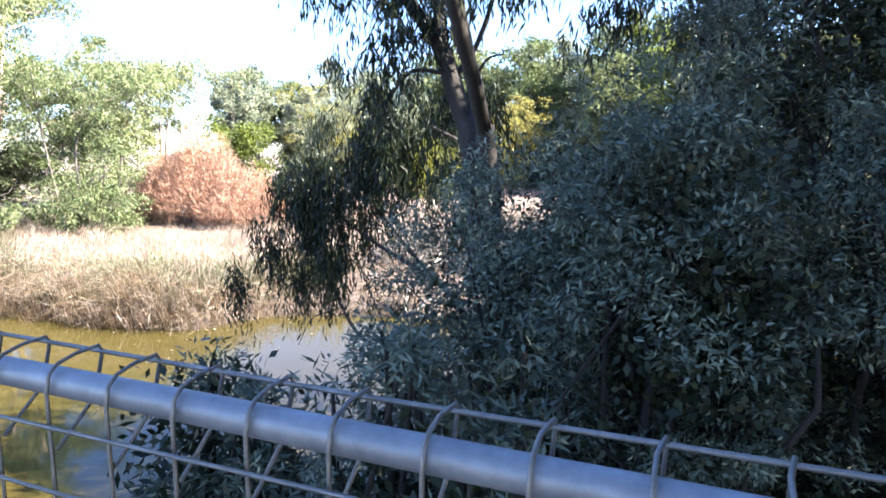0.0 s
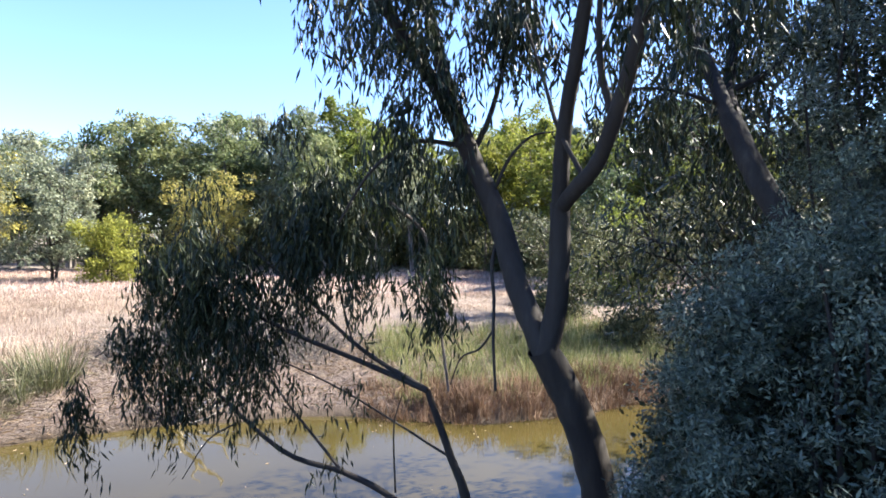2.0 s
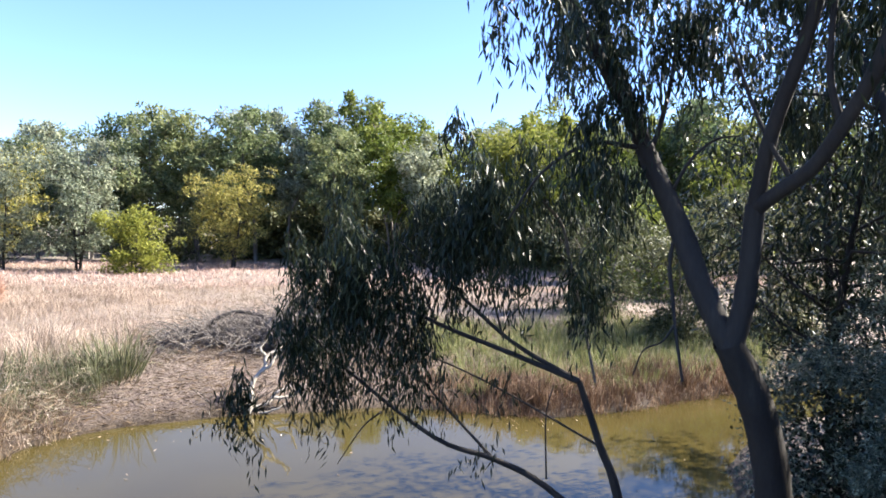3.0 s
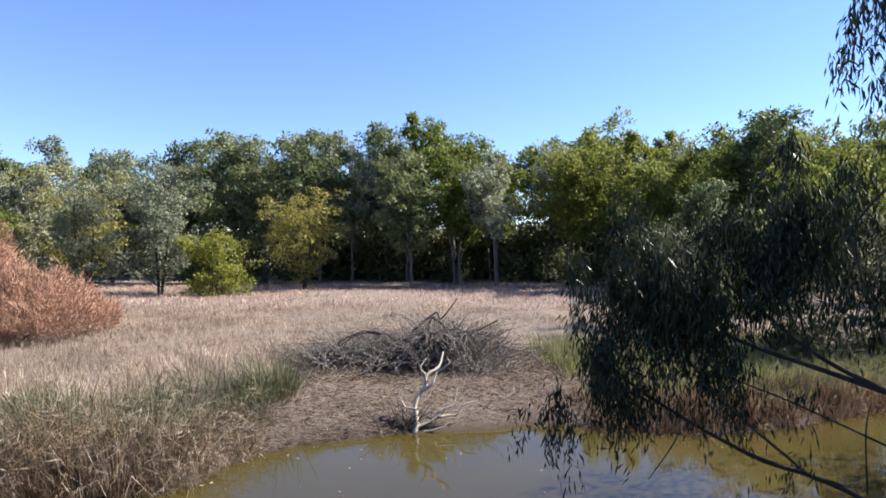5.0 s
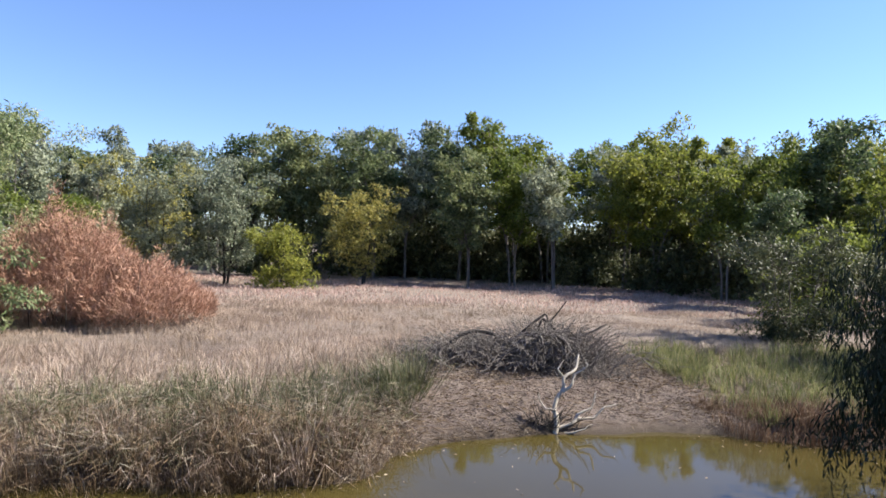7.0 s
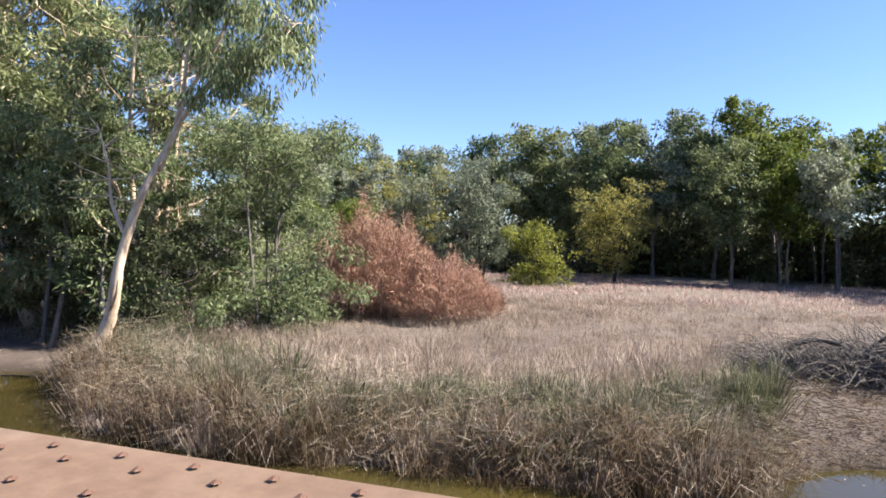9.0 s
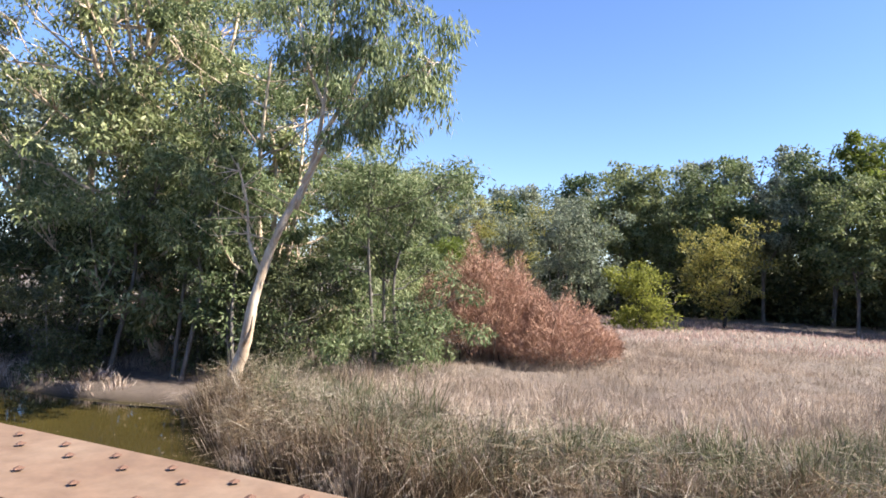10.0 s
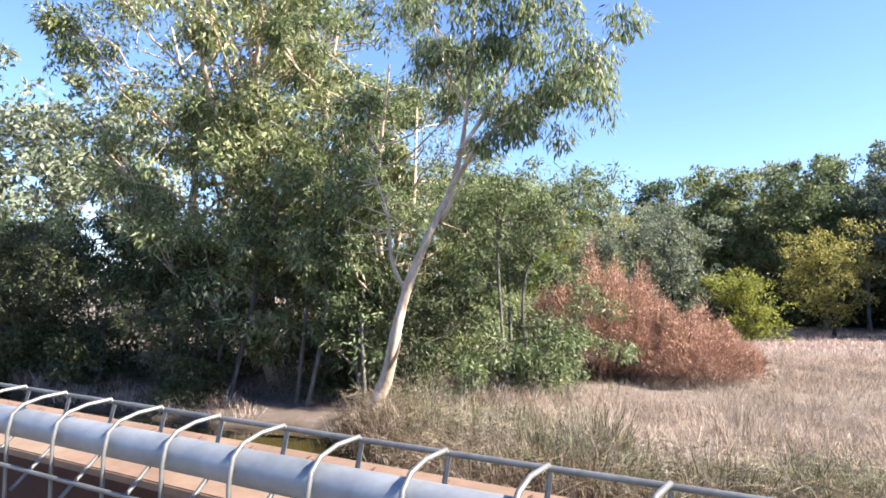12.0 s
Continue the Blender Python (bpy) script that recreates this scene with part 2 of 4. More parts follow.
def leaves(at, way, length, width, face=None):
    """Diamond leaves: verts and triangles. face: the way that the blades tend to look."""
    n = len(at)
    way = unit(way)
    side = unit(np.cross(way, rng.normal(size=(n, 3)) * (1.0 if face is None else 0.42) + (0.0 if face is None else face)))
    length = np.broadcast_to(np.asarray(length, float), (n,))[:, None]
    width = np.broadcast_to(np.asarray(width, float), (n,))[:, None]
    mid = at + way * length * 0.45
    v = np.stack([at, mid + side * width / 2, at + way * length, mid - side * width / 2], 1).reshape(-1, 3)
    k = 4 * np.arange(n)[:, None]
    return v, np.concatenate([k + [0, 1, 2], k + [0, 2, 3]], 1).reshape(-1, 3)


def blades(at, lean, height, width):
    """Grass or reed blades that bend over: five corners, three triangles each."""
    n = len(at)
    side = rng.normal(size=(n, 3))
    side[:, 2] = 0
    side = unit(side)
    height = np.broadcast_to(np.asarray(height, float), (n,))[:, None]
    width = np.broadcast_to(np.asarray(width, float), (n,))[:, None]
    up = np.array([0, 0, 1.0])
    mid = at + up * height * 0.6 + lean * height * 0.25
    tip = at + up * height * (1 - 0.35 * np.linalg.norm(lean, axis=1, keepdims=True)) + lean * height * 0.8
    v = np.stack([at - side * width / 2, at + side * width / 2, mid - side * width * 0.4, mid + side * width * 0.4, tip], 1).reshape(-1, 3)
    k = 5 * np.arange(n)[:, None]
    return v, np.concatenate([k + [0, 1, 3], k + [0, 3, 2], k + [2, 3, 4]], 1).reshape(-1, 3)


def tube(points, radii, sides=7, rough=0.0):
    """A tapered tube along a line of points."""
    p = np.asarray(points, float)
    r = np.asarray(radii, float)
    d = unit(np.gradient(p, axis=0))
    ref = np.where(np.abs(d[:, 2:3]) > 0.9, [[1.0, 0, 0]], [[0, 0, 1.0]])
    a = unit(np.cross(d, ref))
    for k in range(1, len(a)):  # keep the rings from twisting
        a[k] = a[k - 1] - d[k] * (a[k - 1] @ d[k])
        a[k] /= max(np.linalg.norm(a[k]), 1e-9)
    b = np.cross(d, a)
    ang = np.linspace(0, 2 * np.pi, sides, endpoint=False)
    rr = r[:, None] * (1 + rough * rng.normal(size=(len(p), sides)))
    v = p[:, None] + rr[..., None] * (np.cos(ang)[None, :, None] * a[:, None] + np.sin(ang)[None, :, None] * b[:, None])
    i = np.arange(len(p) - 1)[:, None] * sides
    j = np.arange(sides)[None]
    j2 = (j + 1) % sides
    f = np.stack([i + j, i + j2, i + sides + j2, i + sides + j], -1).reshape(-1, 4)
    return v.reshape(-1, 3), f


def join(pieces):
    vs, fs, n = [], [], 0
    for v, f in pieces:
        vs.append(v)
        fs.append(f + n)
        n += len(v)
    return np.concatenate(vs), np.concatenate(fs)


def curve_to(a, b, n=6, bow=0.0, wobble=0.04):
    """A bowed, slightly crooked line of points from a to b."""
    a, b = np.asarray(a, float), np.asarray(b, float)
    s = np.linspace(0, 1, n)[:, None]
    size = np.linalg.norm(b - a)
    p = a + (b - a) * s
    p[:, 2:] += bow * size * np.sin(s * np.pi)
    p[1:-1] += wobble * size * rng.normal(size=(n - 2, 3)) * 0.5
    return p


def smooth_line(points, n=5):
    """A rounded line through given points (Catmull-Rom)."""
    p = np.asarray(points, float)
    q = np.concatenate([[2 * p[0] - p[1]], p, [2 * p[-1] - p[-2]]])
    out = []
    for k in range(len(p) - 1):
        for s in np.linspace(0, 1, n, endpoint=False):
            a, b, c, d = q[k:k + 4]
            out.append(0.5 * (2 * b + (c - a) * s + (2 * a - 5 * b + 4 * c - d) * s * s + (3 * b - a - 3 * c + d) * s ** 3))
    return np.array(out + [p[-1]])


def clump(centre, radius, count, length, width, droop=0.6, flat=0.75):
    """Leaves through an uneven ball of foliage, thinner in the middle, hanging a little."""
    d = unit(rng.normal(size=(count, 3)))
    r = radius * (0.45 + 0.55 * rng.random(count) ** 0.5)[:, None] * (1 + 0.13 * rng.normal(size=(count, 1)))
    p = d * r
    p[:, 2] *= flat
    way = d * 0.5 + rng.normal(size=(count, 3)) * 0.7
    way[:, 2] -= droop * 1.6
    L = length * (0.6 + 0.8 * rng.random(count))
    return leaves(np.asarray(centre) + p, way, L, width * (0.7 + 0.6 * rng.random(count)), d + (0, 0, 0.35))


def tufted(spots, sizes, counts, leaf_size, droop):
    """Leaves in many small domed tufts, denser towards each tuft's upper shell."""
    c, r = np.repeat(spots, counts, 0), np.repeat(sizes, counts)[:, None]
    n = len(c)
    d = rng.normal(size=(n, 3))
    d[:, 2] = d[:, 2] * 0.85 + 0.35
    d = unit(d)
    p = d * r * (0.4 + 0.6 * rng.random((n, 1)) ** 0.5) * (1 + 0.10 * rng.normal(size=(n, 1)))
    p[:, 2] *= 0.7
    way = d * 0.6 + rng.normal(size=(n, 3)) * 0.65
    way[:, 2] -= droop
    return leaves(c + p, way, leaf_size[0] * (0.6 + 0.8 * rng.random(n)), leaf_size[1] * (0.7 + 0.6 * rng.random(n)), d * 0.8 + (0, 0, 0.5))


# ---------------------------------------------------------------- ground and water
FAR_SHORE = [(-70, 19), (-49, 16.2), (-41, 16.9), (-37.6, 17.9), (-35.4, 17.2), (-33.2, 15.4), (-30.8, 13.4), (-26.4, 13.0), (-22.5, 13.6),
             (-17.2, 13.9), (-14.4, 14.5), (-13.7, 16.3), (-12.1, 17.3), (-9.1, 18.4), (-5.4, 19.1), (-2.8, 18.4), (-0.6, 17.8), (2.6, 18.3),
             (4.3, 19.2), (9, 20.5), (20, 21), (40, 20)]
NEAR_SHORE = [(40, 15), (20, 17), (9, 17.5), (5, 16.2), (2.6, 13.5), (0.6, 10.0), (-1.2, 7.6), (-2.2, 5.0), (-2.8, 1.5), (-3.0, -8), (-1, -30), (-8, -70),
              (-45, -70), (-42, -30), (-49, -8), (-50, 4), (-53, 12.5), (-70, 12)]
WATER = np.array(FAR_SHORE + NEAR_SHORE)


def shore_distance(x, y):
    """Metres to the waterline: positive on land, negative in the water."""
    p = np.stack([x, y], -1)
    best = np.full(x.shape, 1e9)
    inside = np.zeros(x.shape, bool)
    for a, b in zip(WATER, np.roll(WATER, -1, 0)):
        ab = b - a
        s = np.clip(((p - a) @ ab) / (ab @ ab), 0, 1)
        best = np.minimum(best, np.linalg.norm(p - (a + s[..., None] * ab), axis=-1))
        cross = ((a[1] > y) != (b[1] > y)) & (x < (b[0] - a[0]) * (y - a[1]) / (b[1] - a[1] + 1e-12) + a[0])
        inside ^= cross
    return np.where(inside, -best, best)


def ripple(x, y):
    return 0.5 * np.sin(x * 0.31 + 1.3 * np.sin(y * 0.21)) + 0.5 * np.sin(y * 0.37 + 1.7 * np.sin(x * 0.17)) + 0.35 * np.sin(x * 1.1 + y * 0.7) * np.sin(y * 1.3 - x * 0.4)


def ground_height(x, y):
    d = shore_distance(x, y) + 0.22 * ripple(x * 2.3, y * 2.3)
    land = 0.30 * (1 - np.exp(-np.maximum(d, 0) / 0.35)) + 0.75 * (1 - np.exp(-np.maximum(d, 0) / 12.0))
    land = land + 0.17 * ripple(x, y) * np.clip(d / 3, 0, 1) * np.clip(1.4 - d / 60, 0, 1)
    # the two ends of the bridge rise to the deck
    for x0, sgn in ((1.5, 1), (-56.0, -1)):
        e = np.clip((sgn * (x - x0) + 4) / 7, 0, 1) * np.exp(-(np.maximum(np.abs(y + 1) - 2.5, 0) / 4.5) ** 2)
        land = land + 2.6 * e * np.clip(d / 2.5, 0, 1)
    return np.where(d > 0, land, np.maximum(-0.9, 0.45 * d))


def steps(lo, hi, fine_lo, fine_hi, fine, coarse):
    return np.unique(np.concatenate([np.array([-2500, -900, -400, 400, 900, 2500]), np.arange(lo, fine_lo, coarse), np.arange(fine_lo, fine_hi, fine), np.arange(fine_hi, hi + 1, coarse)]))


gx, gy = steps(-200, 200, -56, 26, 0.45, 6.0), steps(-200, 260, -6, 46, 0.45, 5.0)
X, Y = np.meshgrid(gx, gy)
Z = ground_height(X, Y)
quad = (np.arange(len(gy) - 1)[:, None] * len(gx) + np.arange(len(gx) - 1)[None]).ravel()[:, None] + np.array([0, 1, len(gx) + 1, len(gx)])
tagged(new("ground", mesh_of("ground", np.stack([X, Y, Z], -1).reshape(-1, 3), quad, EARTH, True)),
       "dry pale-brown earth of the creek flat with mud at the waterline", "ground", kind="structure")

bm = bmesh.new()
for x in (-75, 45):
    for y in (-75, 25):
        bm.verts.new((x, y, 0))
v = list(bm.verts)
bm.faces.new((v[0], v[2], v[3], v[1]))
tagged(part("water", bm, POND), "still olive-brown creek water reflecting the sky", "water", kind="structure")


def on_ground(x, y, sink=0.0):
    return np.stack([x, y, ground_height(x, y) - sink], -1)


# ---------------------------------------------------------------- trees


def tree_meshes(seed, height, spread, bare, leaf, bark, clumps, per, leaf_size, trunk_r, lean=(0, 0), droop=0.6, stems=1, ball=0.16):
    """Trunk with limbs, and crown, of a gum tree that stands at the origin."""
    global rng
    keep, rng = rng, np.random.default_rng(seed)
    wood, crown = [], []
    tops = []
    for s in range(stems):
        off = rng.normal(size=2) * (0.0 if stems == 1 else 0.05 * height)
        top = np.array([off[0] * 2 + lean[0] * height + rng.normal() * 0.05 * height, off[1] * 2 + lean[1] * height + rng.normal() * 0.05 * height, height * (0.9 - 0.12 * s / max(1, stems - 1) if stems > 1 else 0.9)])
        line = smooth_line([(off[0] * 0.4, off[1] * 0.4, -0.3), (off[0] * 0.8 + lean[0] * height * 0.25, off[1] * 0.8 + lean[1] * height * 0.2, height * bare * 0.7),
                            top * 0.62 + rng.normal(size=3) * 0.03 * height, top], 5)
        r = trunk_r * np.linspace(1, 0.16, len(line)) ** 0.9 / (1 if stems == 1 else 1.35)
        r[0] *= 1.5
        wood.append(tube(line, r, 8, 0.05))
        tops.append((line, r))
    spots, sizes, counts = [], [], []
    for k in range(clumps):
        line, r = tops[k % len(tops)]
        s = bare + (1 - bare) * ((k + rng.random()) / clumps) ** 0.85
        j = min(len(line) - 1, int(s * (len(line) - 1)))
        at, rad = line[j], r[j] * 0.6
        ang = k * 2.4 + rng.random() * 1.3
        up = max(0, (s - bare) / (1 - bare))
        reach = spread * (0.2 + 0.8 * rng.random()) * (0.55 + 0.75 * up - 0.6 * up ** 4)
        end = at + np.array([math.cos(ang) * reach, math.sin(ang) * reach, min(reach * (0.3 + 0.6 * rng.random()), height * 1.02 - at[2])])
        p = curve_to(at, end, 6, -0.10, 0.07)
        wood.append(tube(p, np.linspace(rad, 0.12 * rad + 0.012, 6), 5))
        size = spread * ball * (0.7 + 1.1 * rng.random()) * 2.0
        m = int(rng.integers(4, 8))
        tips = end + rng.normal(size=(m, 3)) * size * np.array([0.55, 0.55, 0.38])
        for q in tips:
            wood.append(tube(curve_to(p[4], q, 3, 0, 0.05), np.linspace(0.3 * rad + 0.008, 0.006, 3), 3))
        w = 0.36 + 0.34 * rng.random(m)
        spots += list(tips) + [p[3] + rng.normal(size=3) * size * 0.4]
        sizes += list(size * w) + [size * 0.4]
        counts += list(np.maximum(4, per * 0.9 * w ** 2 / (w ** 2).sum()).astype(int)) + [int(per * 0.1)]
    crown.append(tufted(np.array(spots), np.array(sizes), np.array(counts), leaf_size, droop))
    wm = mesh_of("trunk", *join(wood), bark, True)
    cm = mesh_of("crown", *join(crown), leaf)
    rng = keep
    return wm, cm


def tree(name, meshes, at, label, turn=0.0, size=1.0, tall=1.0, group=""):
    t = thing(name, (0, 0, 0), label, "tree", group)
    t.matrix_basis = Matrix.Translation(at) @ Matrix.Rotation(turn, 4, "Z") @ Matrix.Diagonal((size, size, size * tall, 1))
    under("trunk", meshes[0], t)
    under("crown", meshes[1], t)
    return t


def stand(x, y):
    return (x, y, float(ground_height(np.array([x]), np.array([y]))[0]) - 0.05)


FAR = [tree_meshes(20 + k, 20.0, sp, bare, leaf, bark, n, per, (0.46, 0.25), 0.24, droop=0.3, ball=ball, stems=stems)
       for k, (sp, bare, leaf, bark, n, per, ball, stems) in enumerate([
           (4.3, 0.38, FAR_LEAF, BARK_GREY, 34, 290, 0.135, 2), (4.0, 0.38, GREY_LEAF, BARK_GREY, 30, 290, 0.14, 3), (4.5, 0.40, OLIVE_LEAF, BARK_GREY, 34, 280, 0.135, 2),
           (3.7, 0.48, GREY_LEAF, BARK_GREY, 26, 290, 0.15, 2), (4.2, 0.36, OLIVE_LEAF, BARK_GREY, 32, 290, 0.14, 3)])]
LABELS = {0: "tall green gum tree in the belt beyond the creek flat", 1: "tall grey-green gum tree in the belt beyond the flat", 2: "tall olive-green gum tree in the belt beyond the flat",
          3: "slender gum tree with a bare trunk and high crown", 4: "olive-green gum tree in the belt beyond the flat"}
belt = random.Random(5)
x = -62.0
while x < 60:
    for row, (y0, hh) in enumerate(((69, 0.76), (79, 0.88), (93, 0.97))):
        px = x + belt.uniform(-1.6, 1.6) + row * 1.3
        if row == 0 and -46 < px < -13:
            continue
        k = belt.choice((0, 2, 2, 4, 4, 3) if px > -8 else (1, 1, 0, 3, 0))
        s = hh * belt.uniform(0.84, 1.12) * (0.92 if px < -35 else 1.0)
        tree("gum_tree", FAR[k], stand(px, y0 + belt.uniform(-3, 3) - 0.12 * max(0, px)), LABELS[k], belt.uniform(0, 6.28), s, belt.uniform(1.0, 1.14), "gum belt")
    x += 5.8

MID = tree_meshes(41, 11.0, 4.2, 0.22, GREY_LEAF, BARK_DARK, 30, 330, (0.30, 0.12), 0.2, droop=0.2, ball=0.125, stems=2)
MID2 = tree_meshes(42, 10.0, 4.4, 0.28, YELLOW_LEAF, BARK_DARK, 28, 320, (0.30, 0.12), 0.2, droop=0.2, ball=0.13, stems=2)
MID3 = tree_meshes(43, 6.0, 2.6, 0.05, OLIVE_LEAF, BARK_DARK, 18, 380, (0.3, 0.12), 0.1, droop=0.2, ball=0.22, stems=3)
tree("wattle_tree", MID2, stand(-41.5, 65), "yellow-green wattle tree at the edge of the flat", 0.5, 1.1)
tree("wattle_tree", MID, stand(-37.5, 59.5), "grey-green wattle tree at the edge of the flat", 1.0, 0.92)
tree("wattle_tree", MID, stand(-32.0, 60.5), "grey-green wattle tree with dark trunk beside the flat", 3.1, 1.04)
tree("wattle_bush", MID3, stand(-26.2, 58.5), "olive-green bush at the edge of the flat", 0.2, 0.95)
tree("wattle_bush", MID3, stand(-44.0, 52.0), "olive-green bush beside the russet shrub", 2.2, 1.3)
tree("wattle_tree", MID2, stand(-19.5, 66), "yellow-leaved wattle tree in front of the gums", 2.0, 0.92)
tree("gum_tree", FAR[1], stand(-52, 62), LABELS[1], 1.0, 0.72)
tree("gum_tree", FAR[1], stand(-60, 50), LABELS[1], 2.0, 0.7)
for px, py, k, s in ((15, 58, 2, 0.72), (20, 60, 4, 0.8), (24.5, 60, 0, 0.93), (30, 56, 4, 0.74), (25, 48, 2, 0.58), (34, 46, 0, 0.68), (15, 51, 0, 0.52), (39, 39, 2, 0.66), (29, 37, 0, 0.52), (21, 41, 4, 0.46)):
    tree("gum_tree", FAR[k], stand(px, py), "dense dark-green gum tree at the shaded end of the flat", px * 0.7, s)
tree("wattle_bush", MID3, stand(13.5, 42.0), "dense bush on the shaded side of the flat", 2.9, 1.1)

# ---------------------------------------------------------------- gums and bushes on the far bank
DARK_GUM = tree_meshes(61, 16.0, 6.0, 0.16, GUM_LEAF, BARK_PALE, 66, 700, (0.25, 0.075), 0.30, droop=0.9, ball=0.082, stems=4)
LOW_GUM = tree_meshes(62, 10.5, 4.6, 0.06, GUM_LEAF, BARK_GREY, 48, 560, (0.24, 0.07), 0.16, droop=0.7, ball=0.095, stems=3)
UNDER = tree_meshes(63, 7.0, 4.2, 0.03, UNDERSHADE_LEAF, BARK_GREY, 40, 330, (0.28, 0.09), 0.12, droop=0.6, ball=0.12, stems=3)
SLIM = tree_meshes(65, 13.0, 2.6, 0.45, GUM_LEAF, BARK_GREY, 24, 520, (0.24, 0.07), 0.15, lean=(0.2, 0.0), droop=0.8, ball=0.13, stems=2)
for px, py, turn, size, meshes, label in (
        (-40.6, 20.4, 0.2, 0.95, SLIM, "slender gum with two grey slanting stems"),
        (-44.8, 20.0, 0.5, 1.05, SLIM, "slender gum with two grey slanting stems"),
        (-37.4, 20.2, 2.9, 0.8, SLIM, "slender gum with two grey slanting stems"),
        (-44.5, 24.0, 0.3, 1.38, DARK_GUM, "large spreading gum with pale limbs over the creek"),
        (-52.5, 25.5, 2.1, 1.45, DARK_GUM, "large spreading gum with several pale stems"),
        (-38.8, 23.5, 4.2, 1.02, DARK_GUM, "dense dark-green gum leaning over the creek bank"),
        (-69.0, 34.0, 1.2, 0.92, FAR[1], "tall gum in the thicket along the creek"),
        (-92.0, 42.0, 3.2, 1.5, FAR[3], "tall gum in the thicket along the creek"),
        (-33.5, 25.5, 0.8, 0.98, LOW_GUM, "grey-green gum with drooping foliage on the creek bank"),
        (-38.0, 31.0, 2.8, 1.12, LOW_GUM, "grey-green gum with drooping foliage behind the russet shrub"),
        (-44.5, 42.0, 1.8, 1.3, LOW_GUM, "grey-green gum at the edge of the flat"),
        (-45.9, 36.8, 0.6, 1.0, UNDER, "dense green thicket behind the leaning gum"),
        (-48.0, 22.0, 0.4, 0.95, UNDER, "dense green thicket along the creek bank"),
        (-55.5, 20.0, 2.0, 1.05, UNDER, "dense green thicket along the creek bank"),
        (-63.0, 21.0, 3.9, 1.15, UNDER, "dense green thicket along the creek bank"),
        (-41.0, 22.3, 5.0, 0.75, UNDER, "dense green thicket along the creek bank"),
        (-36.8, 22.6, 1.0, 0.7, UNDER, "green undergrowth behind the leaning gum"),
        (-58.0, 17.6, 1.7, 0.9, UNDER, "dense green thicket along the creek bank"),
        (-51.5, 18.6, 0.9, 0.85, UNDER, "dense green thicket along the creek bank"),
        (-45.0, 18.2, 3.3, 0.6, UNDER, "dense green thicket along the creek bank"),
        (-66.5, 18.5, 5.1, 1.1, UNDER, "dense green thicket along the creek bank"),
        (-74.0, 24.0, 0.7, 1.40, UNDER, "dense green thicket along the creek bank"),
        (-72.0, 21.0, 0.2, 1.05, FAR[3], "tall gum in the thicket along the creek"),
        (-86.0, 24.0, 2.2, 1.3, FAR[1], "tall gum in the thicket along the creek"),
        (-60.5, 18.6, 1.3, 0.9, LOW_GUM, "pale grey-green bush on the far creek bank"),
        (-66.0, 14.5, 2.6, 1.1, LOW_GUM, "pale grey-green bush on the far creek bank"),
        (-75.0, 12.0, 2.0, 1.5, UNDER, "dense green thicket along the creek bank"),
        (-84.0, 14.0, 4.0, 1.8, UNDER, "dense green thicket along the creek bank")):
    tree("gum_tree", meshes, stand(px, py), label, turn, size)

for px, py, k in ((-25, 106, 1), (-20, 101, 3), (-15, 106, 0), (-10, 102, 1), (-30, 102, 3)):
    tree("gum_tree", FAR[k], stand(px, py), LABELS[k], px * 1.7, 0.95, 1.0, "gum belt")
LOW_BUSH = tree_meshes(64, 7.0, 4.4, 0.02, UNDERSHADE_LEAF, BARK_DARK, 24, 80, (0.7, 0.34), 0.12, droop=0.3, ball=0.22, stems=3)
for k in range(44):
    bx = -75 + 3.6 * k + belt.uniform(-1.2, 1.2)
    tree("understorey_bush", LOW_BUSH, stand(bx, 104 + belt.uniform(-8, 10)), "dark understorey bush between the gum trunks", belt.uniform(0, 6.28), belt.uniform(0.8, 1.3), 1.0, "understorey")
for k in range(26):
    bx = -22 + 2.1 * k + belt.uniform(-0.8, 0.8)
    tree("understorey_bush", LOW_BUSH, stand(bx, 86 - 0.3 * max(0, bx) + belt.uniform(-3, 3)), "dark understorey bush between the gum trunks", belt.uniform(0, 6.28), belt.uniform(0.75, 1.1), 1.0, "understorey")
for bx, by, size in ((-3, 78, 0.5), (4, 75, 0.45), (8, 73, 0.6), (13, 66, 0.7), (-9, 82, 0.5), (18, 62, 0.7), (-28, 74, 0.6), (-33, 76, 0.7), (22, 54, 0.6), (11, 70, 0.5)):
    tree("understorey_bush", LOW_BUSH, stand(bx, by), "dark understorey bush between the gum trunks", bx * 0.9, size, 1.0, "understorey")

# the leaning pale gum at the tip of the reed bank
gum = thing("leaning_gum_tree", (0, 0, 0), "pale-barked leaning gum at the tip of the reed bank", "tree")
wood, crown = [], []
main = smooth_line([(-35.6, 18.0, 0.3), (-35.15, 17.95, 1.5), (-34.75, 17.9, 2.4), (-34.3, 17.7, 3.9), (-33.95, 17.75, 5.2), (-33.3, 17.7, 6.6), (-32.95, 18.0, 7.6), (-32.6, 18.3, 8.6), (-32.2, 18.4, 10.6), (-31.9, 18.3, 13.6), (-31.6, 18.2, 16.2)], 5)
wood.append(tube(main, np.linspace(0.21, 0.045, len(main)) * np.linspace(1.25, 0.9, len(main)), 9, 0.09))
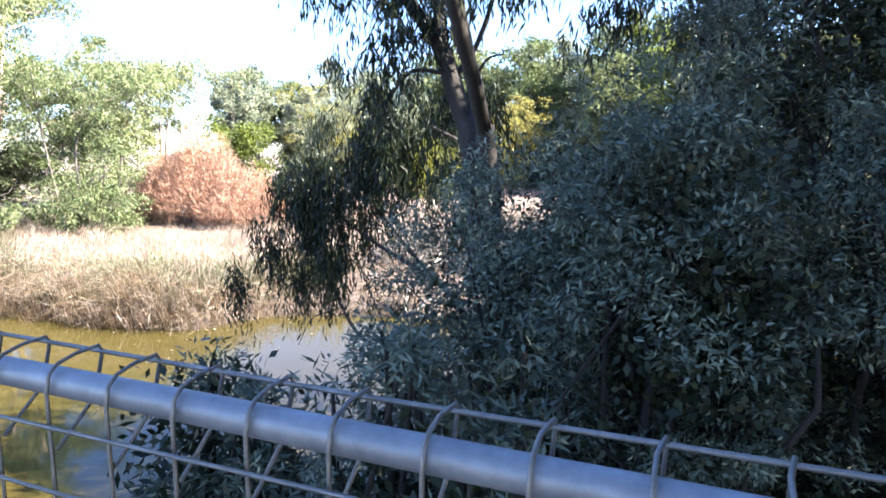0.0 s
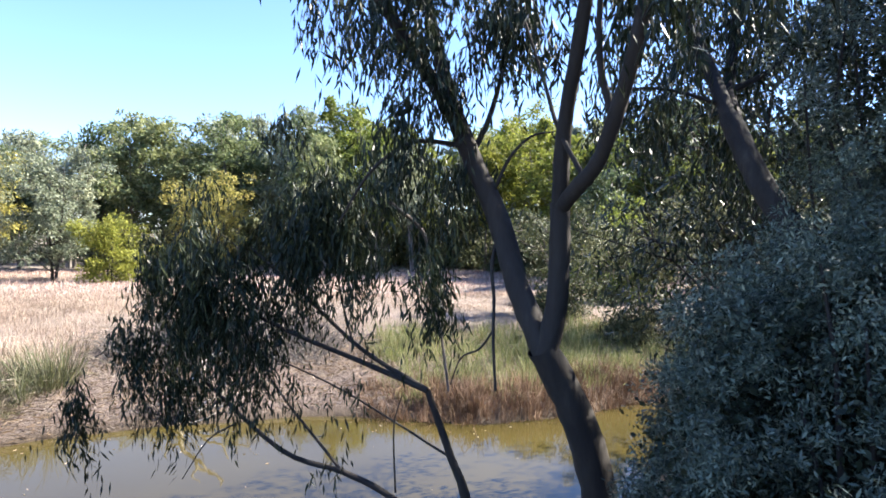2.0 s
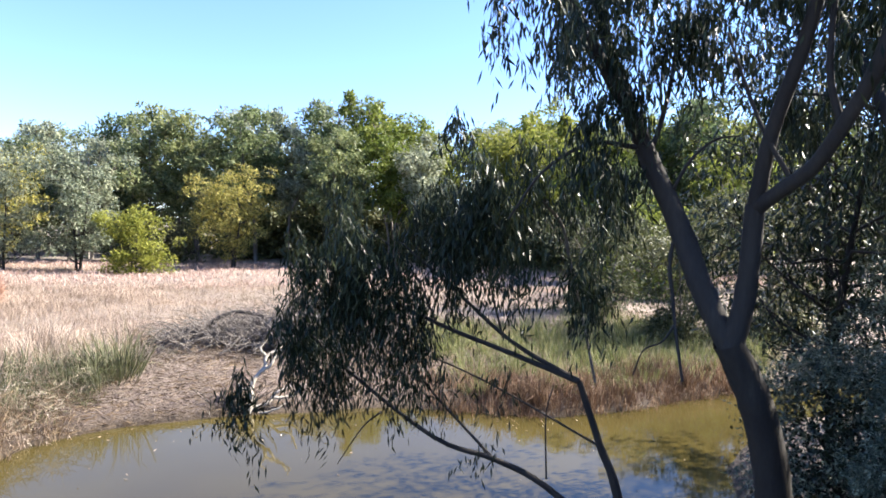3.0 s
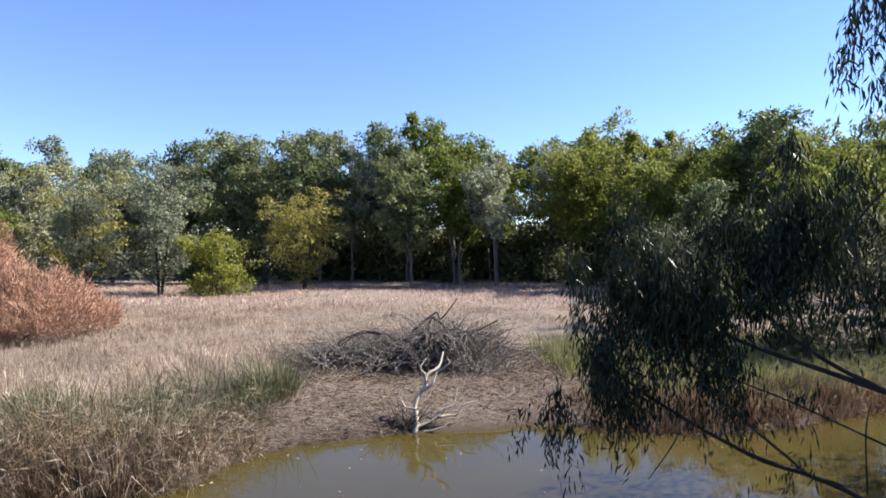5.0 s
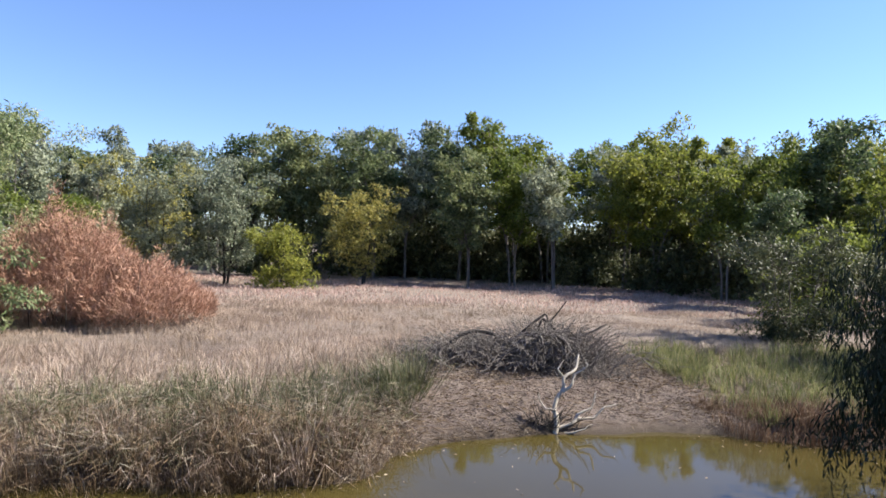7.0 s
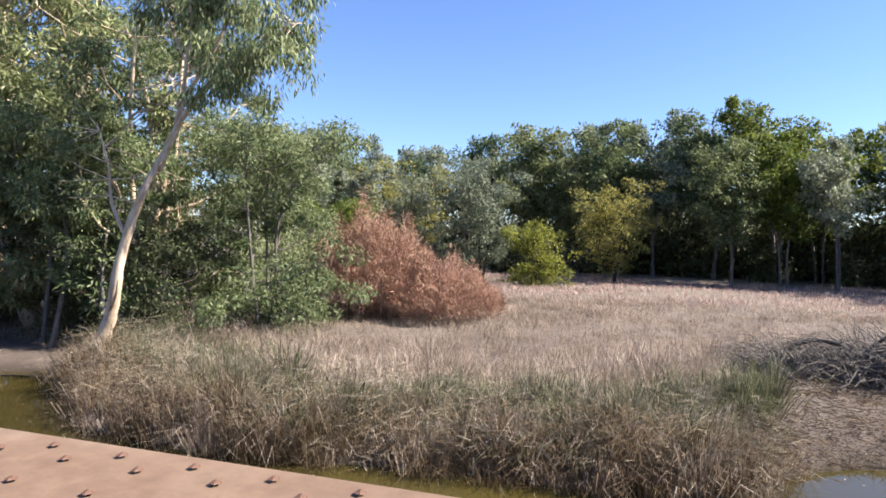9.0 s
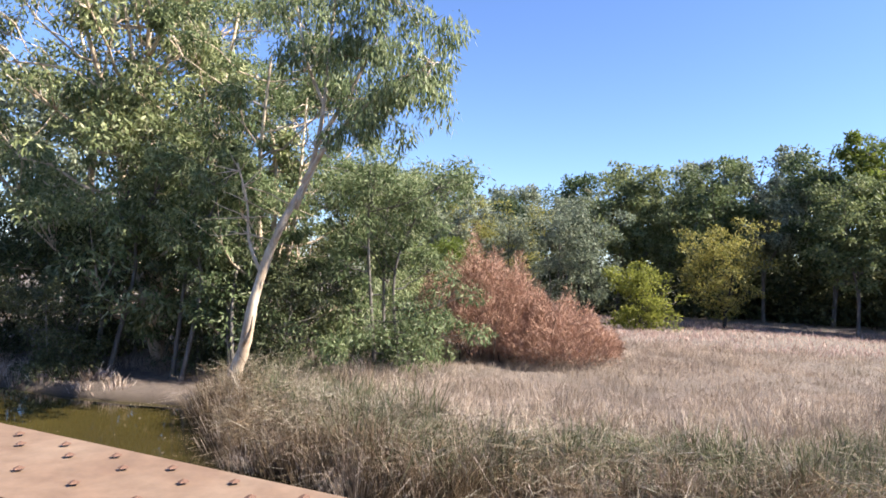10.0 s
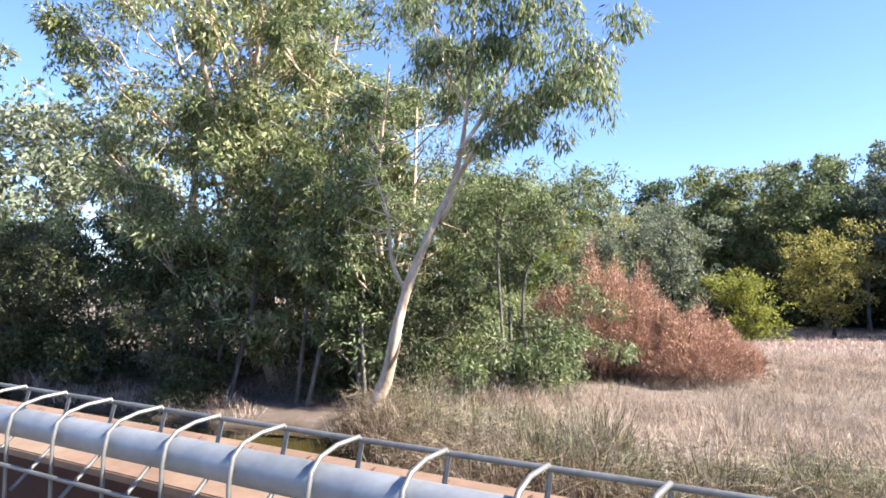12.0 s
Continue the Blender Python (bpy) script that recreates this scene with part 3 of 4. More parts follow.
for pts, r in (([(-32.75, 18.2, 8.3), (-31.7, 18.1, 9.6), (-30.45, 18.1, 10.7), (-28.8, 18.0, 11.6), (-27.6, 17.8, 11.9)], 0.10),
               ([(-34.0, 17.75, 5.0), (-34.5, 17.6, 6.2), (-34.6, 17.5, 7.6), (-35.2, 17.6, 9.0)], 0.07),
               ([(-32.4, 18.3, 9.6), (-31.2, 18.5, 11.4), (-30.2, 18.6, 13.4), (-29.6, 18.5, 15.0)], 0.09),
               ([(-32.9, 18.1, 7.4), (-32.1, 17.6, 8.2), (-31.6, 17.4, 8.7)], 0.08),
               ([(-35.0, 17.9, 2.2), (-34.2, 17.5, 3.0), (-33.9, 17.3, 3.6)], 0.10),
               ([(-32.1, 18.4, 11.0), (-33.2, 18.6, 13.0), (-33.8, 18.7, 15.2)], 0.07)):
    line = smooth_line(pts, 5)
    wood.append(tube(line, np.linspace(r, 0.02, len(line)), 6, 0.03))
    if len(pts) > 3 or pts[0][2] > 10:
        for q in line[4::2]:
            for _ in range(5):
                end = q + rng.normal(size=3) * (0.75, 0.75, 0.6)
                wood.append(tube(curve_to(q, end, 4), np.linspace(0.025, 0.008, 4), 4))
                if end[0] < -31.2 and end[2] < 12.5:
                    continue
                crown.append(clump(end, 0.5 + 0.3 * rng.random(), 150, 0.28, 0.06, 1.3))
for q in main[44::2]:
    for _ in range(5):
        crown.append(clump(q + rng.normal(size=3) * (1.2, 1.0, 0.6), 0.55, 130, 0.28, 0.06, 1.3))
under("trunk", mesh_of("trunk", *join(wood), BARK_PALE, True), gum)
under("crown", mesh_of("crown", *join(crown), GUM_LEAF), gum)

# russet shrub of bare upright twigs
shrub = thing("russet_shrub", (0, 0, 0), "russet-brown twiggy shrub on the dry flat", "shrub")
n = 80000
ang, rad = rng.random(n) * 2 * np.pi, np.sqrt(rng.random(n))
cx = np.where(rng.random(n) < 0.68, -31.6, -27.6)
big = cx < -30
ex = cx + np.cos(ang) * rad * np.where(big, 4.6, 3.6)
ey = 33.2 + np.sin(ang) * rad * 3.4
top = np.where(big, 6.0, 3.6) * (1 - 0.72 * rad ** 1.7) * (0.75 + 0.3 * rng.random(n)) * (1 + 0.14 * np.sin(ex * 2.1) * np.cos(ey * 1.7) + 0.10 * np.sin(ex * 4.7 + ey))
at = on_ground(ex, ey)
at[:, 2] += top * (0.15 + 0.85 * rng.random(n) ** 0.5)
way = np.stack([np.cos(ang) * rad * 0.55, np.sin(ang) * rad * 0.55, np.full(n, 0.7)], -1) + rng.normal(size=(n, 3)) * 0.6
under("brushwood", mesh_of("brushwood", *leaves(at, way, 0.38 * (0.4 + rng.random(n)), 0.03), RED_TWIG), shrub)
stems = []
for k in range(70):
    b = np.array([-31.2 + rng.normal() * 2.6, 33.0 + rng.normal() * 1.4, 1.0])
    stems.append(tube(curve_to(b - (0, 0, 0.3), b + np.array([rng.normal() * 1.2, rng.normal() * 0.8, 1.2 + 2.2 * rng.random()]), 5), np.linspace(0.03, 0.008, 5), 4))
tagged(under("stem", mesh_of("stem", *join(stems), BARK_DARK), shrub), kind="stuff")

# ---------------------------------------------------------------- reeds and grass


def scatter(n, x0, x1, y0, y1, keep):
    x, y = x0 + (x1 - x0) * rng.random(n), y0 + (y1 - y0) * rng.random(n)
    ok = keep(x, y, shore_distance(x, y))
    return x[ok], y[ok]


def reed_bed(name, x, y, height, width, mat, label, lean=0.35, toward=(0, 0)):
    n = len(x)
    # reeds stand in tufts
    at = on_ground(x, y, 0.15)
    l = rng.normal(size=(n, 3)) * lean + np.array([toward[0], toward[1], 0])
    l[:, 2] = 0
    tagged(new(name, mesh_of(name, *blades(at, l, height, width), mat)), label, "reeds", kind="stuff")


def tuft(x, y, a=1.7):
    return 0.5 + 0.5 * np.sin(a * x + 1.9 * np.sin(a * 0.8 * y)) * np.cos(a * 1.2 * y + 1.3 * np.sin(a * 0.6 * x))


def tussocks(name, n, per, region, keep, height, width, mat, label, spread=0.16, lean=0.55, toward=(0, 0)):
    """Blades that fan out of many tufts, arching away from each tuft's middle."""
    x, y = scatter(n, *region, keep)
    n = len(x)
    taper = np.where((x < -13) & (y < 19), np.clip((-12.9 - x) / 2.6, 0.3, 1), 1)
    tall = np.repeat(height * taper * (0.35 + 0.6 * tuft(x, y, 0.7) + 0.4 * tuft(x + 3, y, 1.6)) * (0.4 + 0.85 * rng.random(n)), per)
    cx, cy = np.repeat(x, per), np.repeat(y, per)
    m = len(cx)
    a, r = rng.random(m) * 2 * np.pi, np.abs(rng.normal(size=m))
    at = on_ground(cx + np.cos(a) * r * spread, cy + np.sin(a) * r * spread, 0.12)
    tilt = np.repeat(rng.normal(size=(n, 2)) * 0.3, per, 0)
    l = np.stack([np.cos(a) * r * lean + tilt[:, 0] + toward[0], np.sin(a) * r * lean + tilt[:, 1] + toward[1], np.zeros(m)], -1) + rng.normal(size=(m, 3)) * (0.25, 0.25, 0)
    l *= np.minimum(1, 1.5 / np.maximum(np.linalg.norm(l, axis=1, keepdims=True), 0.01))
    tagged(new(name, mesh_of(name, *blades(at, l, tall * (0.4 + 0.7 * rng.random(m)), width), mat)), label, "reeds", kind="stuff")


bank = (-36.5, -13.2, 12.8, 25)
tussocks("dead_reeds", 2000, 48, bank, lambda x, y, d: (d > -0.35) & (d < 1.5 + 0.5 * np.sin(x)) & (y < 18.5), 1.75, 0.014, DEAD_REED, "brown dead reeds leaning over the water's edge", 0.2, 0.5, (0.0, -0.3))
tussocks("pale_reeds", 1100, 30, bank, lambda x, y, d: (d > -0.2) & (d < 1.9) & (y < 18.5), 1.8, 0.018, STRAW, "pale broken reed stems over the water's edge", 0.2, 0.6, (0.0, -0.3))
tussocks("green_reeds", 4600, 30, bank, lambda x, y, d: (d > 0.7) & (d < 4.6) & (rng.random(len(x)) < np.where(x < -28, 0.3, 0.15 + 0.75 * tuft(x, y, 0.6))), 1.75, 0.022, GREEN_REED, "grey-green reeds among the dead stems", 0.24, 0.95)
tussocks("green_sedge", 1500, 22, bank, lambda x, y, d: (d > 1.1) & (d < 4.0) & (tuft(x, y, 0.55) > 0.62), 1.25, 0.024, FRESH_REED, "fresh green sedge clumps on top of the reed bank", 0.2, 0.9)
tussocks("straw_reeds", 3800, 26, (-37.0, -14.2, 13.6, 27), lambda x, y, d: (d > 0.6) & (d < 9) & (rng.random(len(x)) < np.where(x < -27, 1.0, 0.25 + 0.4 * tuft(x, y, 0.5))), 1.3, 0.015, STRAW, "straw-coloured dry reeds on the creek bank", 0.25, 0.95)
tussocks("bank_reeds", 1000, 30, (-3.9, 7.0, 17.2, 23), lambda x, y, d: (d > -0.3) & (d < 2.2), 0.95, 0.018, DEAD_REED, "brown reeds at the far waterline", 0.2, 0.55)
tussocks("rushes", 1500, 24, (-3.4, 10.0, 19.0, 30), lambda x, y, d: (d > 0.7) & (rng.random(len(x)) < 0.3 + 0.7 * tuft(x, y, 0.8)), 1.2, 0.018, FRESH_REED, "bright green rushes behind the brown reeds", 0.22, 0.7)
tussocks("shaded_reeds", 300, 30, (-62, -41, 15.8, 19.5), lambda x, y, d: (d > 0.1) & (d < 2.2), 1.0, 0.03, STRAW, "pale reeds below the thicket", 0.2, 0.6)
tussocks("mud_tufts", 420, 16, (-15.5, -2, 17.0, 27), lambda x, y, d: (d > 0.3) & (rng.random(len(x)) < tuft(x, y, 0.8) ** 2), 0.42, 0.014, STRAW, "low dry tufts on the mud bank", 0.18, 1.2)
tussocks("grass_tussocks", 3000, 26, (-40, -4, 19, 48), lambda x, y, d: (d > 4.0) & (rng.random(len(x)) < np.where((x > -14.5) & (y < 26), 0.05, 0.25 + 0.75 * tuft(x, y, 0.3))), 0.85, 0.012, DRY_GRASS, "pale tussocks of dry grass on the flat", 0.24, 1.0)

for nm, m, mat, lab in (("broken_straw", 4500, STRAW, "pale broken reed stems lying across the reed bed"), ("broken_reeds", 7000, DEAD_REED, "brown broken reed stems at the water's edge")):
    x, y = scatter(m * 3, -36.5, -13.4, 12.9, 21, lambda x, y, d: (d > -0.3) & (d < (3.2 if mat == STRAW else 1.4)))
    n = len(x)
    g = on_ground(x, y)
    g[:, 2] += np.where(x > -15.2, 0.7, 1.35) * rng.random(n) ** 0.7
    way = rng.normal(size=(n, 3)) * (1, 1, 0.55) + (0, -0.25, -0.1)
    tagged(new(nm, mesh_of(nm, *leaves(g, way, 0.65 * (0.4 + rng.random(n)), 0.014), mat)), lab, "reeds", kind="stuff")
x, y = scatter(230000, -46, 14, 15, 46, lambda x, y, d: (d > 1.0) & ((y > 20.5) | (d > 5)) & (rng.random(len(x)) < np.where((x > -14.5) & (x < -3) & (y < 25.5), 0.05, 1) * (0.2 + 0.8 * tuft(x, y, 0.35))))
g = on_ground(x, y, 0.02)
n = len(x)
l = rng.normal(size=(n, 3)) * 0.95 + np.stack([np.sin(x * 0.9 + y * 0.4), np.cos(y * 0.8 - x * 0.3), 0 * x], -1) * 0.5
l[:, 2] = 0
l *= np.minimum(1, 1.7 / np.maximum(np.linalg.norm(l, axis=1, keepdims=True), 0.01))
tagged(new("dry_grass", mesh_of("dry_grass", *blades(g, l, (0.15 + 0.75 * tuft(x, y, 0.45) ** 1.4) * (0.4 + 0.7 * rng.random(n)) * np.where(x > -14, 0.6, 0.9), 0.013), DRY_GRASS)), "pale pinkish-buff dry grass over the flat", "grass", kind="stuff")
x, y = scatter(60000, -70, 40, 44, 72, lambda x, y, d: rng.random(len(x)) < 0.2 + 0.8 * tuft(x, y, 0.25))
g = on_ground(x, y, 0.02)
l = rng.normal(size=(len(x), 3)) * 0.6
l[:, 2] = 0
tagged(new("far_dry_grass", mesh_of("far_dry_grass", *blades(g, l, 0.4 * (0.4 + 0.8 * rng.random(len(x))), 0.04), DRY_GRASS)), "pale dry grass at the back of the flat", "grass", kind="stuff")
x, y = scatter(60000, -15.5, 6, 16.5, 30, lambda x, y, d: d > 0.15)
n = len(x)
g = on_ground(x, y)
g[:, 2] += 0.01 + 0.05 * rng.random(n)
way = rng.normal(size=(n, 3))
way[:, 2] *= 0.25
tagged(new("leaf_litter", mesh_of("leaf_litter", *leaves(g, way, 0.11 * (0.4 + rng.random(n)), 0.012 + 0.014 * rng.random(n)), LITTER)), "brown leaf and twig litter on the mud bank", "litter", kind="stuff")

x, y = scatter(2600, -40, 2, 7, 19, lambda x, y, d: (d < -0.1) & (rng.random(len(x)) < 0.06 + 0.94 * np.exp(d / 0.9)))
n = len(x)
way = rng.normal(size=(n, 3)) * (1, 1, 0.02)
tagged(new("floating_leaves", mesh_of("floating_leaves", *leaves(np.stack([x, y, np.full(n, 0.008)], -1), way, 0.10 * (0.4 + rng.random(n)), 0.03, (0, 0, 1)), STRAW)), "pale fallen leaves and stem bits floating on the water", "litter", kind="stuff")

x, y = scatter(26000, -16.0, 2, 16.5, 29, lambda x, y, d: (d > 0.1) & (rng.random(len(x)) < 0.15 + 0.85 * tuft(x, y, 0.9)))
n = len(x)
g = on_ground(x, y)
g[:, 2] += 0.02 + 0.07 * rng.random(n)
way = rng.normal(size=(n, 3)) * (1, 1, 0.14)
tagged(new("fallen_stems", mesh_of("fallen_stems", *leaves(g, way, 0.45 * (0.3 + rng.random(n)), 0.012 + 0.012 * rng.random(n)), DEAD_REED)), "brown fallen reed stems lying over the mud bank", "litter", kind="stuff")

# ---------------------------------------------------------------- dead wood on the mud bank
heap = thing("brush_heap", (0, 0, 0), "grey heap of dead branches on the mud bank", "brush heap")
sticks = []
for k in range(1900):
    right = rng.random() < 0.6
    c = np.array([-8.0 if right else -10.9, 25.6, 0.85])
    b = c + np.array([rng.normal() * (1.25 if right else 1.5), rng.normal() * 0.9, 0.0])
    a = rng.random() * 2 * np.pi
    out = 0.5 + 1.7 * rng.random()
    e = b + np.array([math.cos(a) * out, math.sin(a) * out * 0.8, (1.95 if right else 1.3) * rng.random() ** 1.1 * math.exp(-0.12 * (b[0] - c[0]) ** 2)])
    sticks.append(tube(curve_to(b, e, 5, 0.16, 0.11), np.linspace(0.014 + 0.016 * rng.random(), 0.005, 5), 4))
tagged(under("brushwood", mesh_of("brushwood", *join(sticks), DEADWOOD), heap), kind="stuff")
for k in range(90):
    c = np.array([-8.1 + rng.normal() * 0.45, 25.3 + rng.normal() * 0.3, 1.5 + 0.5 * rng.random()])
    a = rng.random() * 2 * np.pi
    reach = 0.7 + 1.3 * rng.random()
    e = c + np.array([math.cos(a) * reach, -abs(math.sin(a)) * reach * 0.7, -0.9 + 0.8 * rng.random()])
    under("limb", mesh_of("limb", *tube(curve_to(c, e, 6, 0.16, 0.07), np.linspace(0.045 + 0.02 * rng.random(), 0.014, 6), 5, 0.05), DEADWOOD, True), heap)
for pts, r in (([(-12.2, 25.6, 0.9), (-11.8, 25.8, 1.55), (-11.1, 26, 1.9), (-10.2, 26, 1.85), (-9.7, 25.9, 1.6)], 0.12),
               ([(-9.9, 25.6, 1.2), (-9.0, 25.8, 2.0), (-8.3, 26, 2.55), (-8.0, 26, 2.65), (-7.85, 25.9, 1.8)], 0.07),
               ([(-8.8, 25.5, 1.0), (-8.45, 25.5, 2.0), (-8.2, 25.5, 2.55), (-8.1, 25.4, 1.6)], 0.055),
               ([(-8.2, 25.6, 2.5), (-7.75, 25.5, 2.1), (-7.6, 25.4, 1.5)], 0.06),
               ([(-9.0, 25.3, 0.9), (-8.4, 25.2, 1.8), (-7.6, 25.2, 2.2)], 0.045),
               ([(-8.1, 25.7, 2.3), (-7.7, 25.9, 2.6), (-7.2, 26, 3.25)], 0.05),
               ([(-8.0, 25.5, 1.3), (-6.8, 25.7, 1.8), (-5.5, 26, 2.4)], 0.055)):
    line = smooth_line(pts, 5) + rng.normal(size=3) * 0.02
    under("limb", mesh_of("limb", *tube(line, np.linspace(r, r * 0.4, len(line)), 6, 0.12), BARK_DARK, True), heap)
low = []
for k in range(150):
    b = np.array([-6.3 + rng.normal() * 0.8, 23.6 + rng.normal() * 0.5, 0.7])
    e = b + np.array([rng.normal() * 0.5, rng.normal() * 0.4, 0.75 * rng.random()])
    low.append(tube(curve_to(b, e, 4, 0.1, 0.08), np.linspace(0.014, 0.005, 4), 4))
brush = thing("dead_brush", (0, 0, 0), "low brown dead brush in front of the heap", "brush heap")
tagged(under("brushwood", mesh_of("brushwood", *join(low), DEADWOOD), brush), kind="stuff")

snag = thing("bleached_snag", (0, 0, 0), "bleached forked branch standing at the waterline", "branch")
for pts, r in (([(-9.1, 18.45, -0.15), (-9.02, 18.6, 0.35), (-9.08, 18.8, 0.75), (-8.78, 19.0, 1.15), (-8.72, 19.2, 1.5), (-8.35, 19.4, 1.75), (-8.2, 19.7, 2.15)], 0.085),
               ([(-8.82, 18.95, 1.1), (-8.55, 19.0, 1.3), (-8.42, 19.1, 1.62), (-8.1, 19.2, 1.8), (-8.05, 19.2, 2.05)], 0.05),
               ([(-9.02, 18.55, 0.1), (-8.6, 18.6, 0.28), (-8.3, 18.7, 0.62), (-7.95, 18.8, 0.72), (-7.8, 18.9, 1.2)], 0.06),
               ([(-8.72, 19.2, 1.45), (-8.88, 19.25, 1.75), (-8.7, 19.4, 2.0)], 0.035),
               ([(-8.45, 18.65, 0.42), (-7.9, 18.7, 0.42), (-7.55, 18.8, 0.72), (-7.2, 18.9, 0.80)], 0.045),
               ([(-8.9, 18.5, 0.0), (-8.4, 18.4, 0.12), (-8.0, 18.5, 0.3)], 0.04),
               ([(-9.06, 18.7, 0.6), (-9.4, 18.8, 0.75), (-9.55, 18.9, 1.1)], 0.04)):
    line = smooth_line(pts, 3) + rng.normal(size=(3 * len(pts) - 2, 3)) * 0.018
    under("limb", mesh_of("limb", *tube(line, np.linspace(r, r * 0.35, len(line)), 7, 0.10), BLEACHED, True), snag)
tw = []
for k in range(46):
    b = np.array([-9.3 + rng.normal() * 0.35, 18.7 + rng.normal() * 0.2, 0.15])
    tw.append(tube(curve_to(b, b + np.array([rng.normal() * 0.5, rng.normal() * 0.3, 0.3 + 0.5 * rng.random()]), 4, 0, 0.1), np.linspace(0.016, 0.005, 4), 4))
under("brushwood", mesh_of("brushwood", *join(tw), BARK_DARK), snag)

# ---------------------------------------------------------------- the tree beside the bridge


def strands(starts, drop, per, length=0.165, width=0.026):
    """Hanging strands of narrow leaves."""
    n = len(starts)
    s = np.repeat(starts, per, 0)
    k = np.tile(np.linspace(0, 1, per), n)[:, None]
    d = np.repeat(drop * (0.5 + rng.random(n)), per)[:, None]
    sway = np.repeat(rng.normal(size=(n, 3)) * 0.16, per, 0)
    at = s + sway * k - np.array([0, 0, 1.0]) * d * k + rng.normal(size=(n * per, 3)) * 0.035
    way = rng.normal(size=(n * per, 3)) * 0.33 + np.array([0, 0, -1.0])
    return leaves(at, way, length * (0.6 + 0.7 * rng.random(n * per)), width)


def spread_round(points, sizes, counts):
    out = []
    for p, s, c in zip(points, sizes, counts):
        out.append(np.asarray(p) + rng.normal(size=(c, 3)) * np.asarray(s))
    return np.concatenate(out)


def bunches(centres, spread, strands_each, tight):
    """Where strands start: in separate bunches round each centre."""
    out = []
    for c, m in centres:
        for q in np.asarray(c) + rng.normal(size=(m, 3)) * np.asarray(spread):
            out.append(q + rng.normal(size=(rng.integers(*strands_each), 3)) * tight)
    return np.concatenate(out)


near = thing("creek_gum_tree", (0, 0, 0), "dark forked gum tree rising beside the bridge", "tree")
for pts, r0, r1, m in (
        ([(-1.05, 6.45, 0.2), (-1.28, 6.38, 1.8), (-1.52, 6.30, 3.05), (-1.80, 6.22, 3.75), (-2.10, 6.16, 4.28)], 0.21, 0.155, BARK_DARK),
        ([(-2.05, 6.17, 4.18), (-2.28, 6.42, 4.85), (-2.42, 6.66, 5.5), (-2.66, 6.80, 6.1), (-2.88, 6.86, 6.65)], 0.125, 0.105, BARK_DARK),
        ([(-2.85, 6.85, 6.58), (-3.18, 6.76, 7.05), (-3.52, 6.65, 7.51), (-3.95, 6.5, 8.2), (-4.3, 6.4, 8.9)], 0.085, 0.05, BARK_DARK),
        ([(-2.85, 6.86, 6.58), (-2.98, 7.1, 7.2), (-3.10, 7.35, 7.9), (-3.35, 7.4, 9.0)], 0.085, 0.05, BARK_DARK),
        ([(-2.06, 6.15, 4.2), (-1.97, 6.08, 4.8), (-2.0, 5.92, 5.67)], 0.115, 0.095, BARK_DARK),
        ([(-2.0, 5.93, 5.62), (-2.07, 5.60, 6.3), (-2.06, 5.15, 7.13), (-1.98, 4.85, 8.2)], 0.08, 0.05, BARK_DARK),
        ([(-2.0, 5.92, 5.62), (-1.94, 5.58, 5.80), (-1.88, 5.29, 5.97), (-1.87, 4.92, 6.32), (-1.86, 4.60, 6.75), (-1.80, 4.40, 7.5), (-1.7, 4.3, 8.4)], 0.078, 0.045, BARK_DARK),
        ([(-1.87, 4.98, 6.28), (-1.99, 4.98, 6.75), (-2.0, 4.9, 7.6)], 0.035, 0.02, BARK_DARK),
        ([(-1.92, 5.50, 5.85), (-2.12, 5.62, 6.3), (-2.2, 5.8, 6.75), (-2.35, 5.9, 7.3)], 0.025, 0.012, BARK_DARK),
        ([(-2.70, 6.8, 6.2), (-2.48, 7.0, 6.6), (-2.3, 7.1, 7.2), (-2.2, 7.2, 7.9)], 0.035, 0.02, BARK_DARK),
        ([(-2.50, 6.72, 5.75), (-2.34, 6.55, 6.15), (-2.15, 6.4, 6.35), (-1.95, 6.3, 6.38)], 0.022, 0.008, BARK_DARK),
        ([(-2.82, 6.8, 6.3), (-3.3, 7.0, 6.35), (-3.75, 7.3, 6.05), (-4.1, 7.5, 5.5)], 0.03, 0.012, BARK_DARK)):
    line = smooth_line(pts, 5)
    under("limb" if r0 < 0.19 else "trunk", mesh_of("limb", *tube(line, np.linspace(r0, r1, len(line)), 9, 0.04), m, True), near)
high = bunches([((-3.6, 6.6, 7.8), 9), ((-3.2, 6.9, 8.0), 8), ((-3.7, 6.5, 8.4), 9), ((-2.5, 7.0, 7.9), 7), ((-2.0, 5.0, 7.5), 7), ((-1.8, 4.5, 7.6), 7), ((-3.0, 7.1, 6.7), 5), ((-2.5, 6.9, 8.7), 9), ((-1.9, 4.9, 8.3), 9), ((-3.6, 6.7, 7.1), 6), ((-2.3, 6.2, 7.6), 7)],
               (0.42, 0.4, 0.36), (9, 20), 0.10)
under("crown", mesh_of("crown", *strands(high, 0.42, 11), SHADED_LEAF), near)

